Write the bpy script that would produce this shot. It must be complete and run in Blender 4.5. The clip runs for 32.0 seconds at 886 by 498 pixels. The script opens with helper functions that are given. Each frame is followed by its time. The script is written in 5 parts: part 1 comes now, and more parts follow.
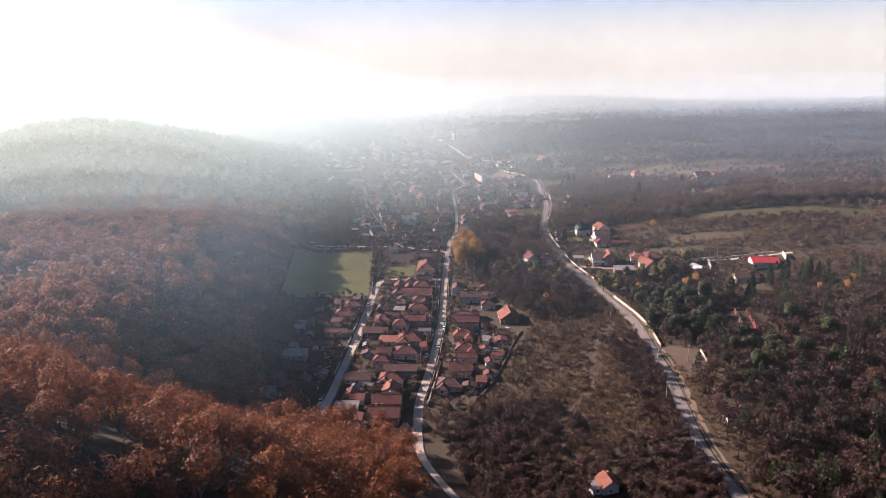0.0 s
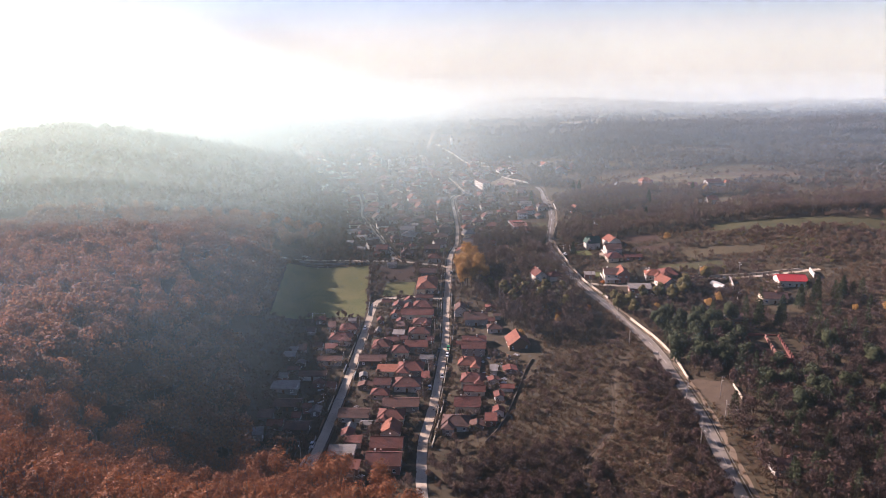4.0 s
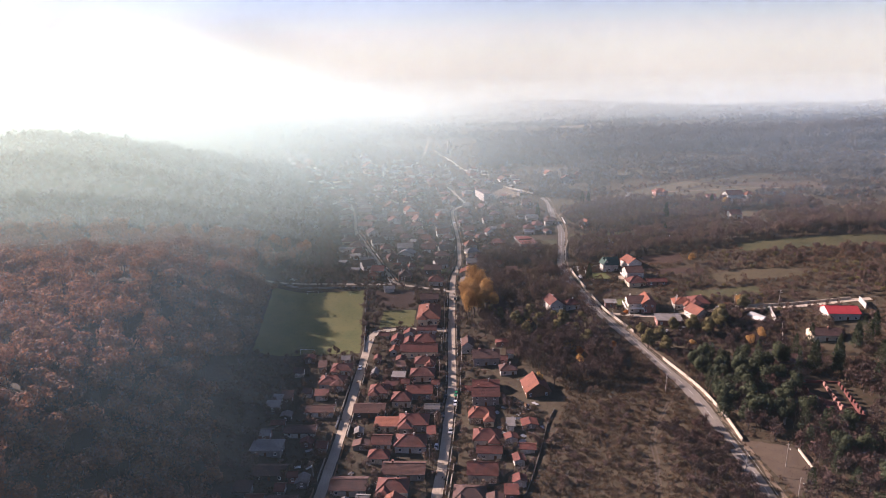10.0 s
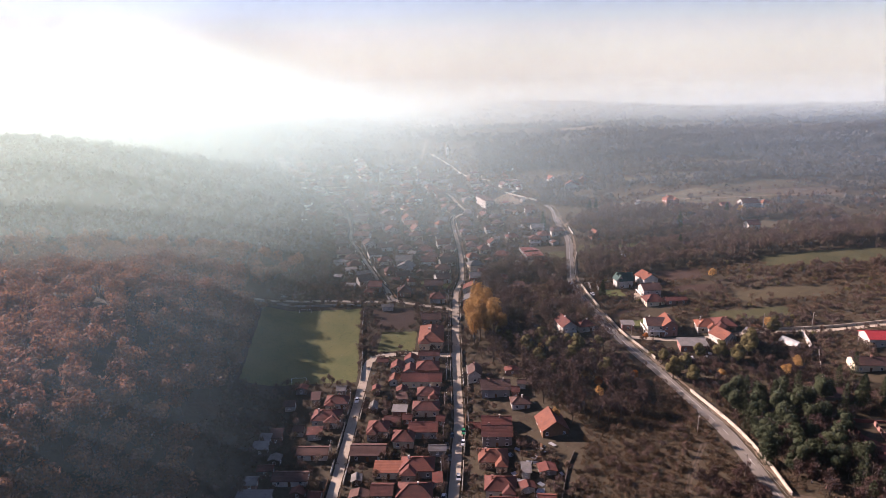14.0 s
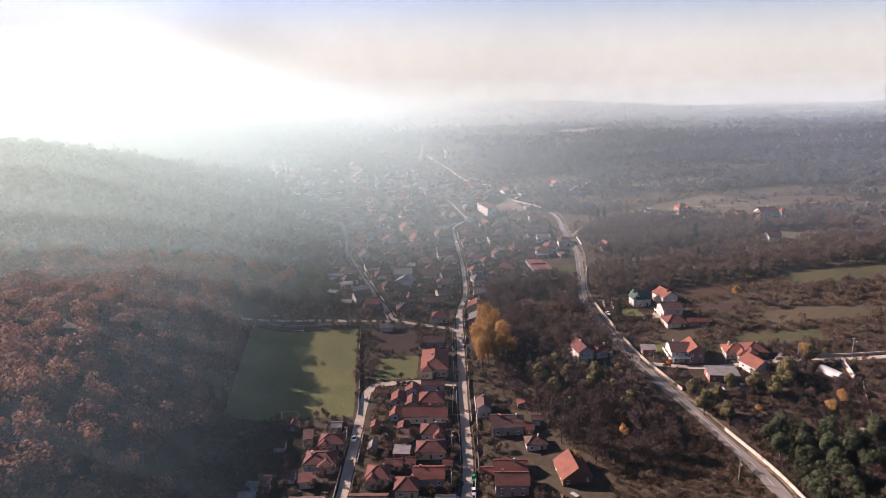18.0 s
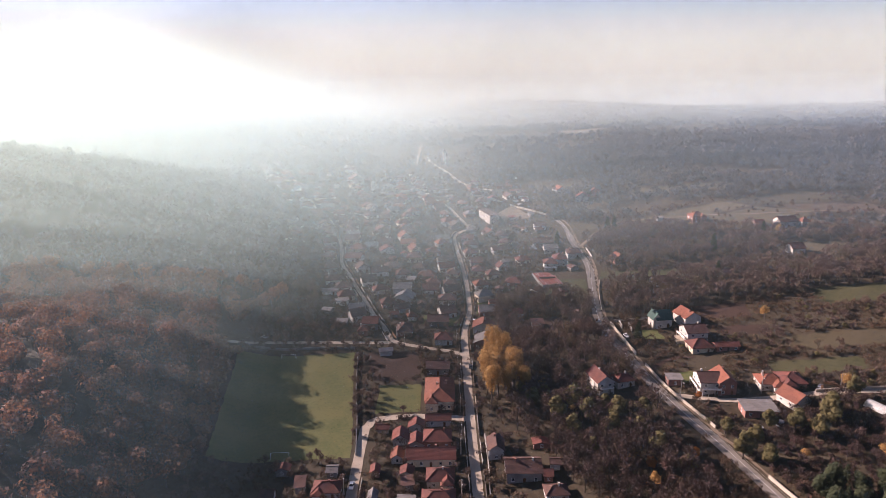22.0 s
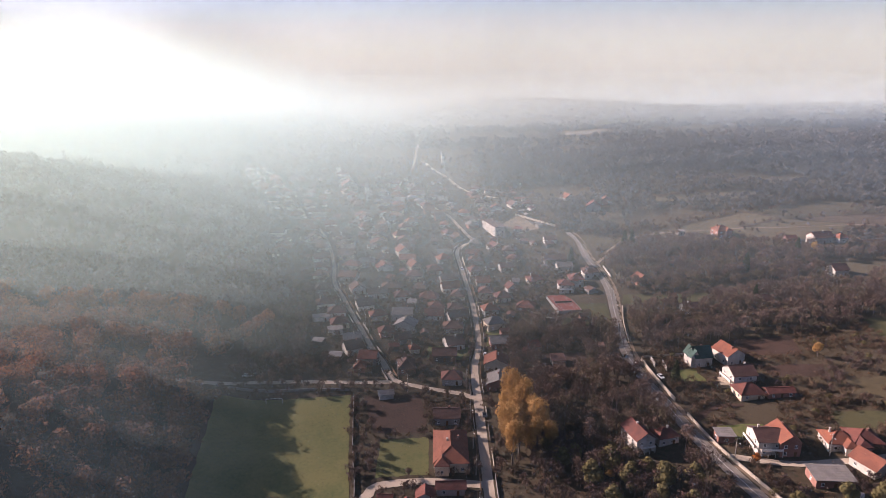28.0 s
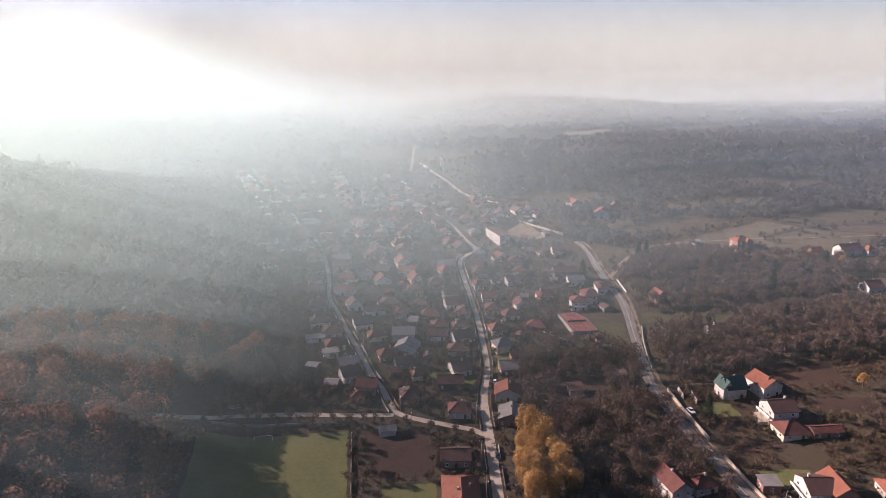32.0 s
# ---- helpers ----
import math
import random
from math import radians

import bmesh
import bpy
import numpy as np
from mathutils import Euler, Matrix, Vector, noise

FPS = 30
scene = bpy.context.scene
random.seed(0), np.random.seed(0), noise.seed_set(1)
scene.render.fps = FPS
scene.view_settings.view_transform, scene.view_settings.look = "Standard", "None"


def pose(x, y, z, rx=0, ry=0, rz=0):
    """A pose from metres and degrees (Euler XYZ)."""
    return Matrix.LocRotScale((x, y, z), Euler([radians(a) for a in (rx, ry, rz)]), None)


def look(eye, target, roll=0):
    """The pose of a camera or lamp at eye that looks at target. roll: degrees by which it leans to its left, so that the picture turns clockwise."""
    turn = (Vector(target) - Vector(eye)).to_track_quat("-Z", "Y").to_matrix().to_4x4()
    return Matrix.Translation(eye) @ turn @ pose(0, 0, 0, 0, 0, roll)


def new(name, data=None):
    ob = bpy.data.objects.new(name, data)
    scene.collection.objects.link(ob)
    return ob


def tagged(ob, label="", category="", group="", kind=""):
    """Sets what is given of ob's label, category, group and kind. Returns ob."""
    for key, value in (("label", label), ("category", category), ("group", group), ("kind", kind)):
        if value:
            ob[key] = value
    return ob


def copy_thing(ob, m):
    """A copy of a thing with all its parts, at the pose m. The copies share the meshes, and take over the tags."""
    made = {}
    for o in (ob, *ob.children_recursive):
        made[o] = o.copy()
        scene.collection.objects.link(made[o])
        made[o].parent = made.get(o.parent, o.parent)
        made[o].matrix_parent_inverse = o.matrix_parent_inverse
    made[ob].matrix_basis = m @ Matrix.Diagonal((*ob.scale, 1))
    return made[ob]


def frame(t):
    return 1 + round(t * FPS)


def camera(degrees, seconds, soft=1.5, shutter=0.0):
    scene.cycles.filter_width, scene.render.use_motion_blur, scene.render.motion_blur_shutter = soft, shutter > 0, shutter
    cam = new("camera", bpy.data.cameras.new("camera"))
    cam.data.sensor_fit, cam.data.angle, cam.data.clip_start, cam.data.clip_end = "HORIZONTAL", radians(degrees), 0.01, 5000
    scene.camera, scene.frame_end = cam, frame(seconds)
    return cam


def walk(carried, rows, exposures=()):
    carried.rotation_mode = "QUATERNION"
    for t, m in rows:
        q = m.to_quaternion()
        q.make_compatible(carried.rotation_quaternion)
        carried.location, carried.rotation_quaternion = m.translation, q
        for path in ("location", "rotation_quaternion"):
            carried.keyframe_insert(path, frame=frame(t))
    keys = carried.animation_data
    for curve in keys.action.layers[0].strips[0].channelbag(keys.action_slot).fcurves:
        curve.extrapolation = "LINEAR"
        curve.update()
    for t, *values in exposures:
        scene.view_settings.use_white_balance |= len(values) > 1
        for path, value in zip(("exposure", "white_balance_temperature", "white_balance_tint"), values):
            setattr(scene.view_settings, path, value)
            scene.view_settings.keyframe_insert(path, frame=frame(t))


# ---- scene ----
cam = camera(70, 32.0, soft=0.75)
EYE, TILT, LEAN = 130.0, -15.0, 1.0
STOPS, KELVIN = 1.7, 5880.0
BASE = pose(0, 0, EYE) @ pose(0, 0, 0, TILT) @ pose(0, 0, 0, 0, LEAN)
ROWS = []
for k in range(17):
    t = 2.0 * k
    u = t / 32
    yaw, pitch, roll = [math.degrees(a * u + b * u * u) for a, b in ((-0.058, -0.012), (0.0219, -0.0345), (0.0286, -0.0232))]
    ROWS.append((t, BASE @ pose(-1.043 * t, 7.3 * t, 2.4618 * t) @ pose(0, 0, 0, 0, 0, yaw) @ pose(0, 0, 0, pitch) @ pose(0, 0, 0, 0, roll) @ pose(0, 0, 0, 90)))
walk(cam, ROWS, [(0.0, STOPS + 0.2, KELVIN, 36.0), (10.0, STOPS + 0.07, KELVIN, 36.0), (20.0, STOPS - 0.02, KELVIN, 36.0), (32.0, STOPS - 0.16, KELVIN, 36.0)])

# ---- world and sun ----
SUN_AZ, SUN_EL = -62.0, 23.0      # degrees from straight ahead (minus: to the left), and above the horizon
scene.cycles.transparent_max_bounces = 80
world = bpy.data.worlds.new("sky")
world.use_nodes = True
scene.world = world
wn = world.node_tree
sky = wn.nodes.new("ShaderNodeTexSky")
sky.sky_type, sky.sun_disc = "NISHITA", False
sky.sun_elevation, sky.sun_rotation = radians(SUN_EL), radians(SUN_AZ)
sky.air_density, sky.dust_density, sky.ozone_density, sky.altitude = 1.0, 0.7, 1.0, 300
wn.links.new(sky.outputs[0], wn.nodes["Background"].inputs[0])
wn.nodes["Background"].inputs[1].default_value = 0.037
sun_data = bpy.data.lights.new("sun", "SUN")
sun_data.energy, sun_data.angle, sun_data.color = 5.0, radians(0.6), (1.0, 0.83, 0.62)
sun = new("sun", sun_data)
sd = Vector((math.sin(radians(SUN_AZ)) * math.cos(radians(SUN_EL)), math.cos(radians(SUN_AZ)) * math.cos(radians(SUN_EL)), math.sin(radians(SUN_EL))))
sun.matrix_world = look((0, 0, 400), Vector((0, 0, 400)) - sd)


# ---- materials ----
ALBEDO = 0.84


def material(name, base, other=None, rough=0.85, scale=1.0, fine=8.0, bump=0.15, island=0.0, per_object=0.0, metal=0.0, amount=0.6, see=0.0, stops=None, grain=0.45, lace=0.0):
    """Two noise scales between base colours, a bump, and variation by island or by object. scale and fine: per metre."""
    m = bpy.data.materials.new(name)
    m.use_nodes = True
    nt = m.node_tree
    n, l = nt.nodes, nt.links
    bsdf = n["Principled BSDF"]
    bsdf.inputs["Roughness"].default_value = rough
    bsdf.inputs["Metallic"].default_value = metal
    bsdf.inputs["Specular IOR Level"].default_value = 0.2
    geo = n.new("ShaderNodeNewGeometry")
    big = n.new("ShaderNodeTexNoise")
    big.inputs["Scale"].default_value, big.inputs["Detail"].default_value = scale, 4
    small = n.new("ShaderNodeTexNoise")
    small.inputs["Scale"].default_value, small.inputs["Detail"].default_value = fine, 3
    l.new(geo.outputs["Position"], big.inputs["Vector"])
    l.new(geo.outputs["Position"], small.inputs["Vector"])
    mixn = n.new("ShaderNodeMath")
    mixn.operation = "MULTIPLY_ADD"
    l.new(small.outputs["Fac"], mixn.inputs[0])
    mixn.inputs[1].default_value = grain
    l.new(big.outputs["Fac"], mixn.inputs[2])
    fac = mixn.outputs[0]
    if island or per_object:
        add = n.new("ShaderNodeMath")
        add.operation = "MULTIPLY_ADD"
        if island:
            l.new(geo.outputs["Random Per Island"], add.inputs[0])
        else:
            info = n.new("ShaderNodeObjectInfo")
            l.new(info.outputs["Random"], add.inputs[0])
        add.inputs[1].default_value = island or per_object
        l.new(fac, add.inputs[2])
        sub = n.new("ShaderNodeMath")
        sub.operation = "SUBTRACT"
        l.new(add.outputs[0], sub.inputs[0])
        sub.inputs[1].default_value = 0.5 * (island or per_object)
        fac = sub.outputs[0]
    ramp = n.new("ShaderNodeValToRGB")
    cols = [tuple(ALBEDO * v for v in c) for c in (stops or [base, other or tuple(c * amount for c in base)])]
    while len(ramp.color_ramp.elements) < len(cols):
        ramp.color_ramp.elements.new(0.5)
    for i, c in enumerate(cols):
        ramp.color_ramp.elements[i].position = 0.2 + grain / 2 + 0.62 * i / (len(cols) - 1)
        ramp.color_ramp.elements[i].color = (*c, 1)
    l.new(fac, ramp.inputs["Fac"])
    l.new(ramp.outputs["Color"], bsdf.inputs["Base Color"])
    if bump:
        b = n.new("ShaderNodeBump")
        b.inputs["Strength"].default_value, b.inputs["Distance"].default_value = bump, 0.1
        l.new(small.outputs["Fac"], b.inputs["Height"])
        l.new(b.outputs["Normal"], bsdf.inputs["Normal"])
    out = bsdf.outputs[0]
    if see:
        tr = n.new("ShaderNodeBsdfTranslucent")
        mx = n.new("ShaderNodeMixShader")
        mx.inputs[0].default_value = see
        l.new(ramp.outputs["Color"], tr.inputs["Color"])
        l.new(bsdf.outputs[0], mx.inputs[1])
        l.new(tr.outputs[0], mx.inputs[2])
        out = mx.outputs[0]
    if lace:      # gaps between leaves and twigs
        hole = n.new("ShaderNodeTexNoise")
        hole.inputs["Scale"].default_value, hole.inputs["Detail"].default_value = lace, 2
        l.new(geo.outputs["Position"], hole.inputs["Vector"])
        cut = n.new("ShaderNodeMath")
        cut.operation = "GREATER_THAN"
        cut.inputs[1].default_value = 0.5
        l.new(hole.outputs["Fac"], cut.inputs[0])
        gap, mg = n.new("ShaderNodeBsdfTransparent"), n.new("ShaderNodeMixShader")
        l.new(cut.outputs[0], mg.inputs[0])
        l.new(gap.outputs[0], mg.inputs[1])
        l.new(out, mg.inputs[2])
        out = mg.outputs[0]
    l.new(out, n["Material Output"].inputs["Surface"])
    return m


def tile_material(name, base, other, rows=3.2):
    """Roof tiles: courses as a wave bump in the slope's height, weathering in two scales, a shade of its own for each roof."""
    m = material(name, base, other, rough=0.8, scale=0.35, fine=2.5, bump=0.0, per_object=0.35)
    n, l = m.node_tree.nodes, m.node_tree.links
    geo = n.new("ShaderNodeNewGeometry")
    wave = n.new("ShaderNodeTexWave")
    wave.bands_direction = "Z"
    wave.inputs["Scale"].default_value, wave.inputs["Distortion"].default_value = rows, 0.6
    l.new(geo.outputs["Position"], wave.inputs["Vector"])
    b = n.new("ShaderNodeBump")
    b.inputs["Strength"].default_value, b.inputs["Distance"].default_value = 0.5, 0.08
    l.new(wave.outputs["Fac"], b.inputs["Height"])
    l.new(b.outputs["Normal"], n["Principled BSDF"].inputs["Normal"])
    return m


def mist_material():
    """Thin valley mist: mostly clear, the rest scatters sunlight both ways. It fills the valley below the hilltops and
    thickens to the west, towards the sun. The sunward glare and the blue of shade are painted into its colour.
    """
    m = bpy.data.materials.new("mist")
    m.use_nodes = True
    n, l = m.node_tree.nodes, m.node_tree.links
    n.remove(n["Principled BSDF"])
    geo = n.new("ShaderNodeNewGeometry")
    sep = n.new("ShaderNodeSeparateXYZ")
    l.new(geo.outputs["Position"], sep.inputs[0])
    def ranged(out, a, b, c, d):
        r = n.new("ShaderNodeMapRange")
        r.interpolation_type = "SMOOTHSTEP"
        for i, v in enumerate((a, b, c, d)):
            r.inputs[1 + i].default_value = v
        l.new(out, r.inputs[0])
        return r.outputs[0]
    def calc(how, a, b):
        q = n.new("ShaderNodeMath")
        q.operation = how
        for i, v in enumerate((a, b)):
            if isinstance(v, (int, float)):
                q.inputs[i].default_value = v
            else:
                l.new(v, q.inputs[i])
        return q.outputs[0]
    uv = n.new("ShaderNodeUVMap")
    sepuv = n.new("ShaderNodeSeparateXYZ")      # u: metres of air that the sheet stands for, v: height above the ground
    l.new(uv.outputs[0], sepuv.inputs[0])
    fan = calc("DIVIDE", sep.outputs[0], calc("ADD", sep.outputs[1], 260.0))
    dense = calc("MULTIPLY", ranged(fan, FAN[0], FAN[1], DENSE[0], DENSE[1]), ranged(sep.outputs[1], RAMP[0], RAMP[1], 0.0, 1.0))
    dense = calc("ADD", dense, calc("MULTIPLY", ranged(fan, -0.2, -0.08, THIN[0], THIN[1]), ranged(sep.outputs[1], 200, 340, 0.0, 1.0)))
    dense = calc("MULTIPLY", dense, ranged(sep.outputs[1], 850, 1400, 1.0, 0.3))
    dense = calc("ADD", dense, ranged(sep.outputs[1], 1010, 1250, 0.0, FAR))
    shade = calc("MULTIPLY", calc("MULTIPLY", ranged(fan, -0.26, -0.08, SHADE, 0.0), ranged(sep.outputs[2], 55, 95, 1.0, 0.0)), calc("MULTIPLY", ranged(sep.outputs[1], 125, 190, 0.0, 1.0), ranged(sep.outputs[1], 300, 365, 1.0, 0.0)))      # bluish veil added to lighten the shaded hollow behind the near hill
    layer = calc("MULTIPLY", ranged(sep.outputs[2], 84, 100, 0.0, 1.0), ranged(sep.outputs[2], 106, 124, 1.0, 0.0))      # a thin layer added over the near hill, to pale the view across it
    layer = calc("MULTIPLY", layer, calc("MULTIPLY", ranged(sep.outputs[1], 115, 140, 1.0, 0.0), ranged(fan, FAN[0], FAN[1], LAYER[0], LAYER[1])))
    high = calc("MULTIPLY", calc("MULTIPLY", ranged(fan, 0.06, -0.3, 0.0, 80.0), ranged(sep.outputs[1], 900, 1300, 1.0, 0.0)), ranged(sep.outputs[1], 380, 680, 0.0, 1.0))      # deeper over the western hills
    lift = calc("SUBTRACT", calc("SUBTRACT", sep.outputs[2], calc("MULTIPLY", ranged(sep.outputs[1], 300, 1500, 0.0, 1.0), 60.0)), high)
    body_top = ranged(lift, MIST_TOP[0], MIST_TOP[1], 1.0, 0.0)
    beyond = ranged(sep.outputs[1], 1750, 2300, 0.0, 1.0)      # the hazy air of the horizon
    cloud = n.new("ShaderNodeTexNoise")
    cloud.inputs["Scale"].default_value, cloud.inputs["Detail"].default_value = 0.006, 2
    l.new(geo.outputs["Position"], cloud.inputs["Vector"])
    body = ranged(cloud.outputs["Fac"], 0.3, 0.7, 0.95, 1.05)
    foot = ranged(sepuv.outputs[1], 0.0, 22.0, 0.0, 1.0)
    depth = calc("MULTIPLY", calc("MULTIPLY", calc("ADD", calc("ADD", calc("ADD", calc("MULTIPLY", dense, body_top), shade), layer), calc("MULTIPLY", beyond, ranged(sep.outputs[2], 40, 520, HIGH, 0.0))), calc("MULTIPLY", body, foot)), sepuv.outputs[0])
    fac = calc("SUBTRACT", 1.0, calc("POWER", 2.71828, calc("MULTIPLY", depth, -1.0)))
    clear, diff, through_ = n.new("ShaderNodeBsdfTransparent"), n.new("ShaderNodeBsdfDiffuse"), n.new("ShaderNodeBsdfTranslucent")
    tone = n.new("ShaderNodeValToRGB")      # sunward glare painted in: bright to the west, bluer and duller to the east
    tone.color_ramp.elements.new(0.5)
    for i, c in enumerate(GLARE_TONES):
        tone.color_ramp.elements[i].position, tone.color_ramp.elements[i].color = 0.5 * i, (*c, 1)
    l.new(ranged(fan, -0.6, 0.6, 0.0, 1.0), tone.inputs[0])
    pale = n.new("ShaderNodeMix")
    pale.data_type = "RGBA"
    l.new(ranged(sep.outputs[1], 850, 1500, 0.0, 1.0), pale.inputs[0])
    near = n.new("ShaderNodeMix")      # the blue of the hill's shade, painted into the thin near mist
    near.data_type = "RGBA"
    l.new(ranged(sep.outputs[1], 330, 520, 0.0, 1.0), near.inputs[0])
    near.inputs[6].default_value = (*SHADE_BLUE, 1)
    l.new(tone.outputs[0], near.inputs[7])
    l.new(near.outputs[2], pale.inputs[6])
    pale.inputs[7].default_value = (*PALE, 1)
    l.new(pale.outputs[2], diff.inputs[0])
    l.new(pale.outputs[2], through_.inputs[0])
    half, mix = n.new("ShaderNodeMixShader"), n.new("ShaderNodeMixShader")
    half.inputs[0].default_value = 0.88
    l.new(diff.outputs[0], half.inputs[1])
    l.new(through_.outputs[0], half.inputs[2])
    l.new(fac, mix.inputs[0])
    l.new(clear.outputs[0], mix.inputs[1])
    l.new(half.outputs[0], mix.inputs[2])
    l.new(mix.outputs[0], n["Material Output"].inputs["Surface"])
    return m


FAN, DENSE, MIST_TOP = (-0.45, 0.2), (0.0046, 0.00085), (35, 105)
RAMP, THIN, LAYER, HIGH, FAR = (402, 595), (0.0006, 0.00009), (0.0008, 0.0002), 0.0018, 0.0017
# density of the veil added to brighten the shaded hollow
SHADE = 0.0004
# mist colours with light in them: horizon haze, blue of shade, glare by side
PALE, SHADE_BLUE = (0.362, 0.42, 0.395), (0.36, 0.55, 0.66)
GLARE_TONES = ((0.6, 0.77, 0.69), (0.49, 0.65, 0.65), (0.335, 0.485, 0.61))
MIST_ROWS = [60.0]
while MIST_ROWS[-1] < 3500:
    MIST_ROWS.append(MIST_ROWS[-1] + (20.0 if MIST_ROWS[-1] < 400 else max(36.0, 0.1 * (MIST_ROWS[-1] - 140))))
mist = mist_material()
ground_m = material("dry_grass_ground", (0.105, 0.078, 0.042), scale=0.03, fine=0.45, bump=0.8, grain=1.0,
                    stops=[(0.028, 0.026, 0.012), (0.040, 0.029, 0.016), (0.050, 0.034, 0.020), (0.030, 0.030, 0.013), (0.040, 0.028, 0.017), (0.056, 0.043, 0.025)])
pitch_m = material("football_grass", (0.072, 0.088, 0.026), (0.125, 0.12, 0.04), scale=0.06, fine=0.8, bump=0.2, grain=0.7)
lawn_m = material("garden_grass", (0.062, 0.082, 0.022), (0.105, 0.105, 0.036), scale=0.12, fine=0.7, bump=0.3, grain=0.8)
soil_m = material("ploughed_soil", (0.027, 0.017, 0.012), (0.05, 0.029, 0.02), scale=0.15, fine=1.2, bump=0.8, grain=0.9)
pale_m = material("pale_stubble_field", (0.042, 0.036, 0.019), (0.066, 0.053, 0.029), scale=0.03, fine=0.3, bump=0.3, grain=0.8)
meadow_m = material("meadow", (0.034, 0.038, 0.015), (0.058, 0.054, 0.023), scale=0.05, fine=0.5, bump=0.3, grain=0.8)
dirt_m = material("bare_dirt", (0.21, 0.16, 0.11), (0.13, 0.095, 0.065), scale=0.2, fine=2.0, bump=0.3)
earth_m = material("trodden_earth", (0.095, 0.07, 0.047), (0.06, 0.043, 0.03), scale=0.2, fine=2.0, bump=0.3)
street_m = material("worn_pale_street", (0.46, 0.385, 0.29), (0.25, 0.205, 0.155), scale=0.12, fine=3.0, bump=0.1)
asphalt_m = material("asphalt", (0.21, 0.185, 0.155), (0.13, 0.114, 0.098), scale=0.15, fine=4.0, bump=0.08)
line_m = material("road_paint", (0.55, 0.54, 0.5), (0.3, 0.29, 0.27), scale=0.8, fine=5, bump=0)
court_m = material("clay_court", (0.2, 0.06, 0.045), (0.15, 0.05, 0.04), scale=0.3, fine=3, bump=0.1)
white_m = material("white_plaster", (0.53, 0.49, 0.43), (0.34, 0.31, 0.27), scale=0.4, fine=3, bump=0.08, per_object=0.2)
cream_m = material("cream_plaster", (0.6, 0.5, 0.36), (0.42, 0.34, 0.24), scale=0.4, fine=3, bump=0.08, per_object=0.3)
pink_m = material("bare_brick", (0.28, 0.145, 0.11), (0.19, 0.095, 0.075), scale=0.5, fine=6, bump=0.2, per_object=0.3)
grey_m = material("grey_plaster", (0.26, 0.24, 0.22), (0.16, 0.15, 0.14), scale=0.4, fine=3, bump=0.1, per_object=0.3)
dark_m = material("dark_boards", (0.07, 0.055, 0.045), (0.12, 0.1, 0.085), scale=0.7, fine=4, bump=0.2, per_object=0.3)
tile_red = tile_material("red_clay_tiles", (0.165, 0.054, 0.038), (0.085, 0.036, 0.029))
tile_orange = tile_material("orange_clay_tiles", (0.23, 0.082, 0.046), (0.14, 0.054, 0.035))
tile_brown = tile_material("old_brown_tiles", (0.12, 0.06, 0.045), (0.07, 0.042, 0.036))
tile_green = tile_material("dark_green_tiles", (0.03, 0.06, 0.05), (0.05, 0.085, 0.07))
tile_grey = tile_material("grey_sheet_roof", (0.22, 0.2, 0.185), (0.13, 0.12, 0.11))
metal_red = material("red_sheet_metal", (0.45, 0.05, 0.05), (0.36, 0.045, 0.045), rough=0.45, scale=0.3, fine=2, bump=0.05)
frame_m = material("white_window_frame", (0.75, 0.74, 0.7), (0.6, 0.58, 0.55), scale=1, fine=6, bump=0)
wood_m = material("brown_wood", (0.16, 0.085, 0.045), (0.1, 0.055, 0.03), scale=1, fine=6, bump=0.2, per_object=0.3)
concrete_m = material("pale_concrete", (0.46, 0.4, 0.31), (0.28, 0.24, 0.19), scale=0.5, fine=3, bump=0.1)
pole_m = material("weathered_pole", (0.3, 0.27, 0.23), (0.2, 0.17, 0.15), scale=1, fine=5, bump=0.1)
glass_m = bpy.data.materials.new("dark_window_glass")
glass_m.use_nodes = True
gb = glass_m.node_tree.nodes["Principled BSDF"]
gb.inputs["Base Color"].default_value, gb.inputs["Roughness"].default_value = (0.02, 0.025, 0.03, 1), 0.08
bark_m = material("grey_bark", (0.16, 0.125, 0.1), (0.09, 0.07, 0.06), scale=1, fine=6, bump=0.3, island=0.2)
RUST, BROWN, TWIG, OCHRE, OLIVE = (0.175, 0.07, 0.036), (0.11, 0.058, 0.042), (0.175, 0.132, 0.1), (0.3, 0.16, 0.045), (0.105, 0.092, 0.036)
oak_m = material("rust_oak_leaves", RUST, scale=0.05, fine=0.11, bump=0, island=0.25, see=0.4, stops=[(0.115, 0.063, 0.046), (0.226, 0.092, 0.053), (0.149, 0.098, 0.073), (0.278, 0.114, 0.053), (0.206, 0.122, 0.068), (0.144, 0.071, 0.052)])
rust_m = material("rust_leaves_near", RUST, scale=0.05, fine=0.16, bump=0, island=0.25, see=0.25, lace=3.2, stops=[(0.106, 0.045, 0.023), (0.208, 0.070, 0.026), (0.136, 0.067, 0.035), (0.264, 0.087, 0.026), (0.187, 0.084, 0.034), (0.128, 0.053, 0.029)])
mixed_m = material("olive_brown_leaves", OLIVE, scale=0.05, fine=0.25, bump=0, island=0.2, see=0.2, lace=3.0, stops=[(0.043, 0.027, 0.026), (0.073, 0.042, 0.035), (0.045, 0.032, 0.026), (0.086, 0.044, 0.035), (0.059, 0.037, 0.035)])
scrub_m = material("brown_twigs", TWIG, scale=0.06, fine=0.3, bump=0, lace=2.6, island=0.2, see=0.2, stops=[(0.068, 0.054, 0.039), (0.114, 0.079, 0.066), (0.097, 0.060, 0.049), (0.136, 0.090, 0.062), (0.085, 0.073, 0.034), (0.121, 0.071, 0.056)])
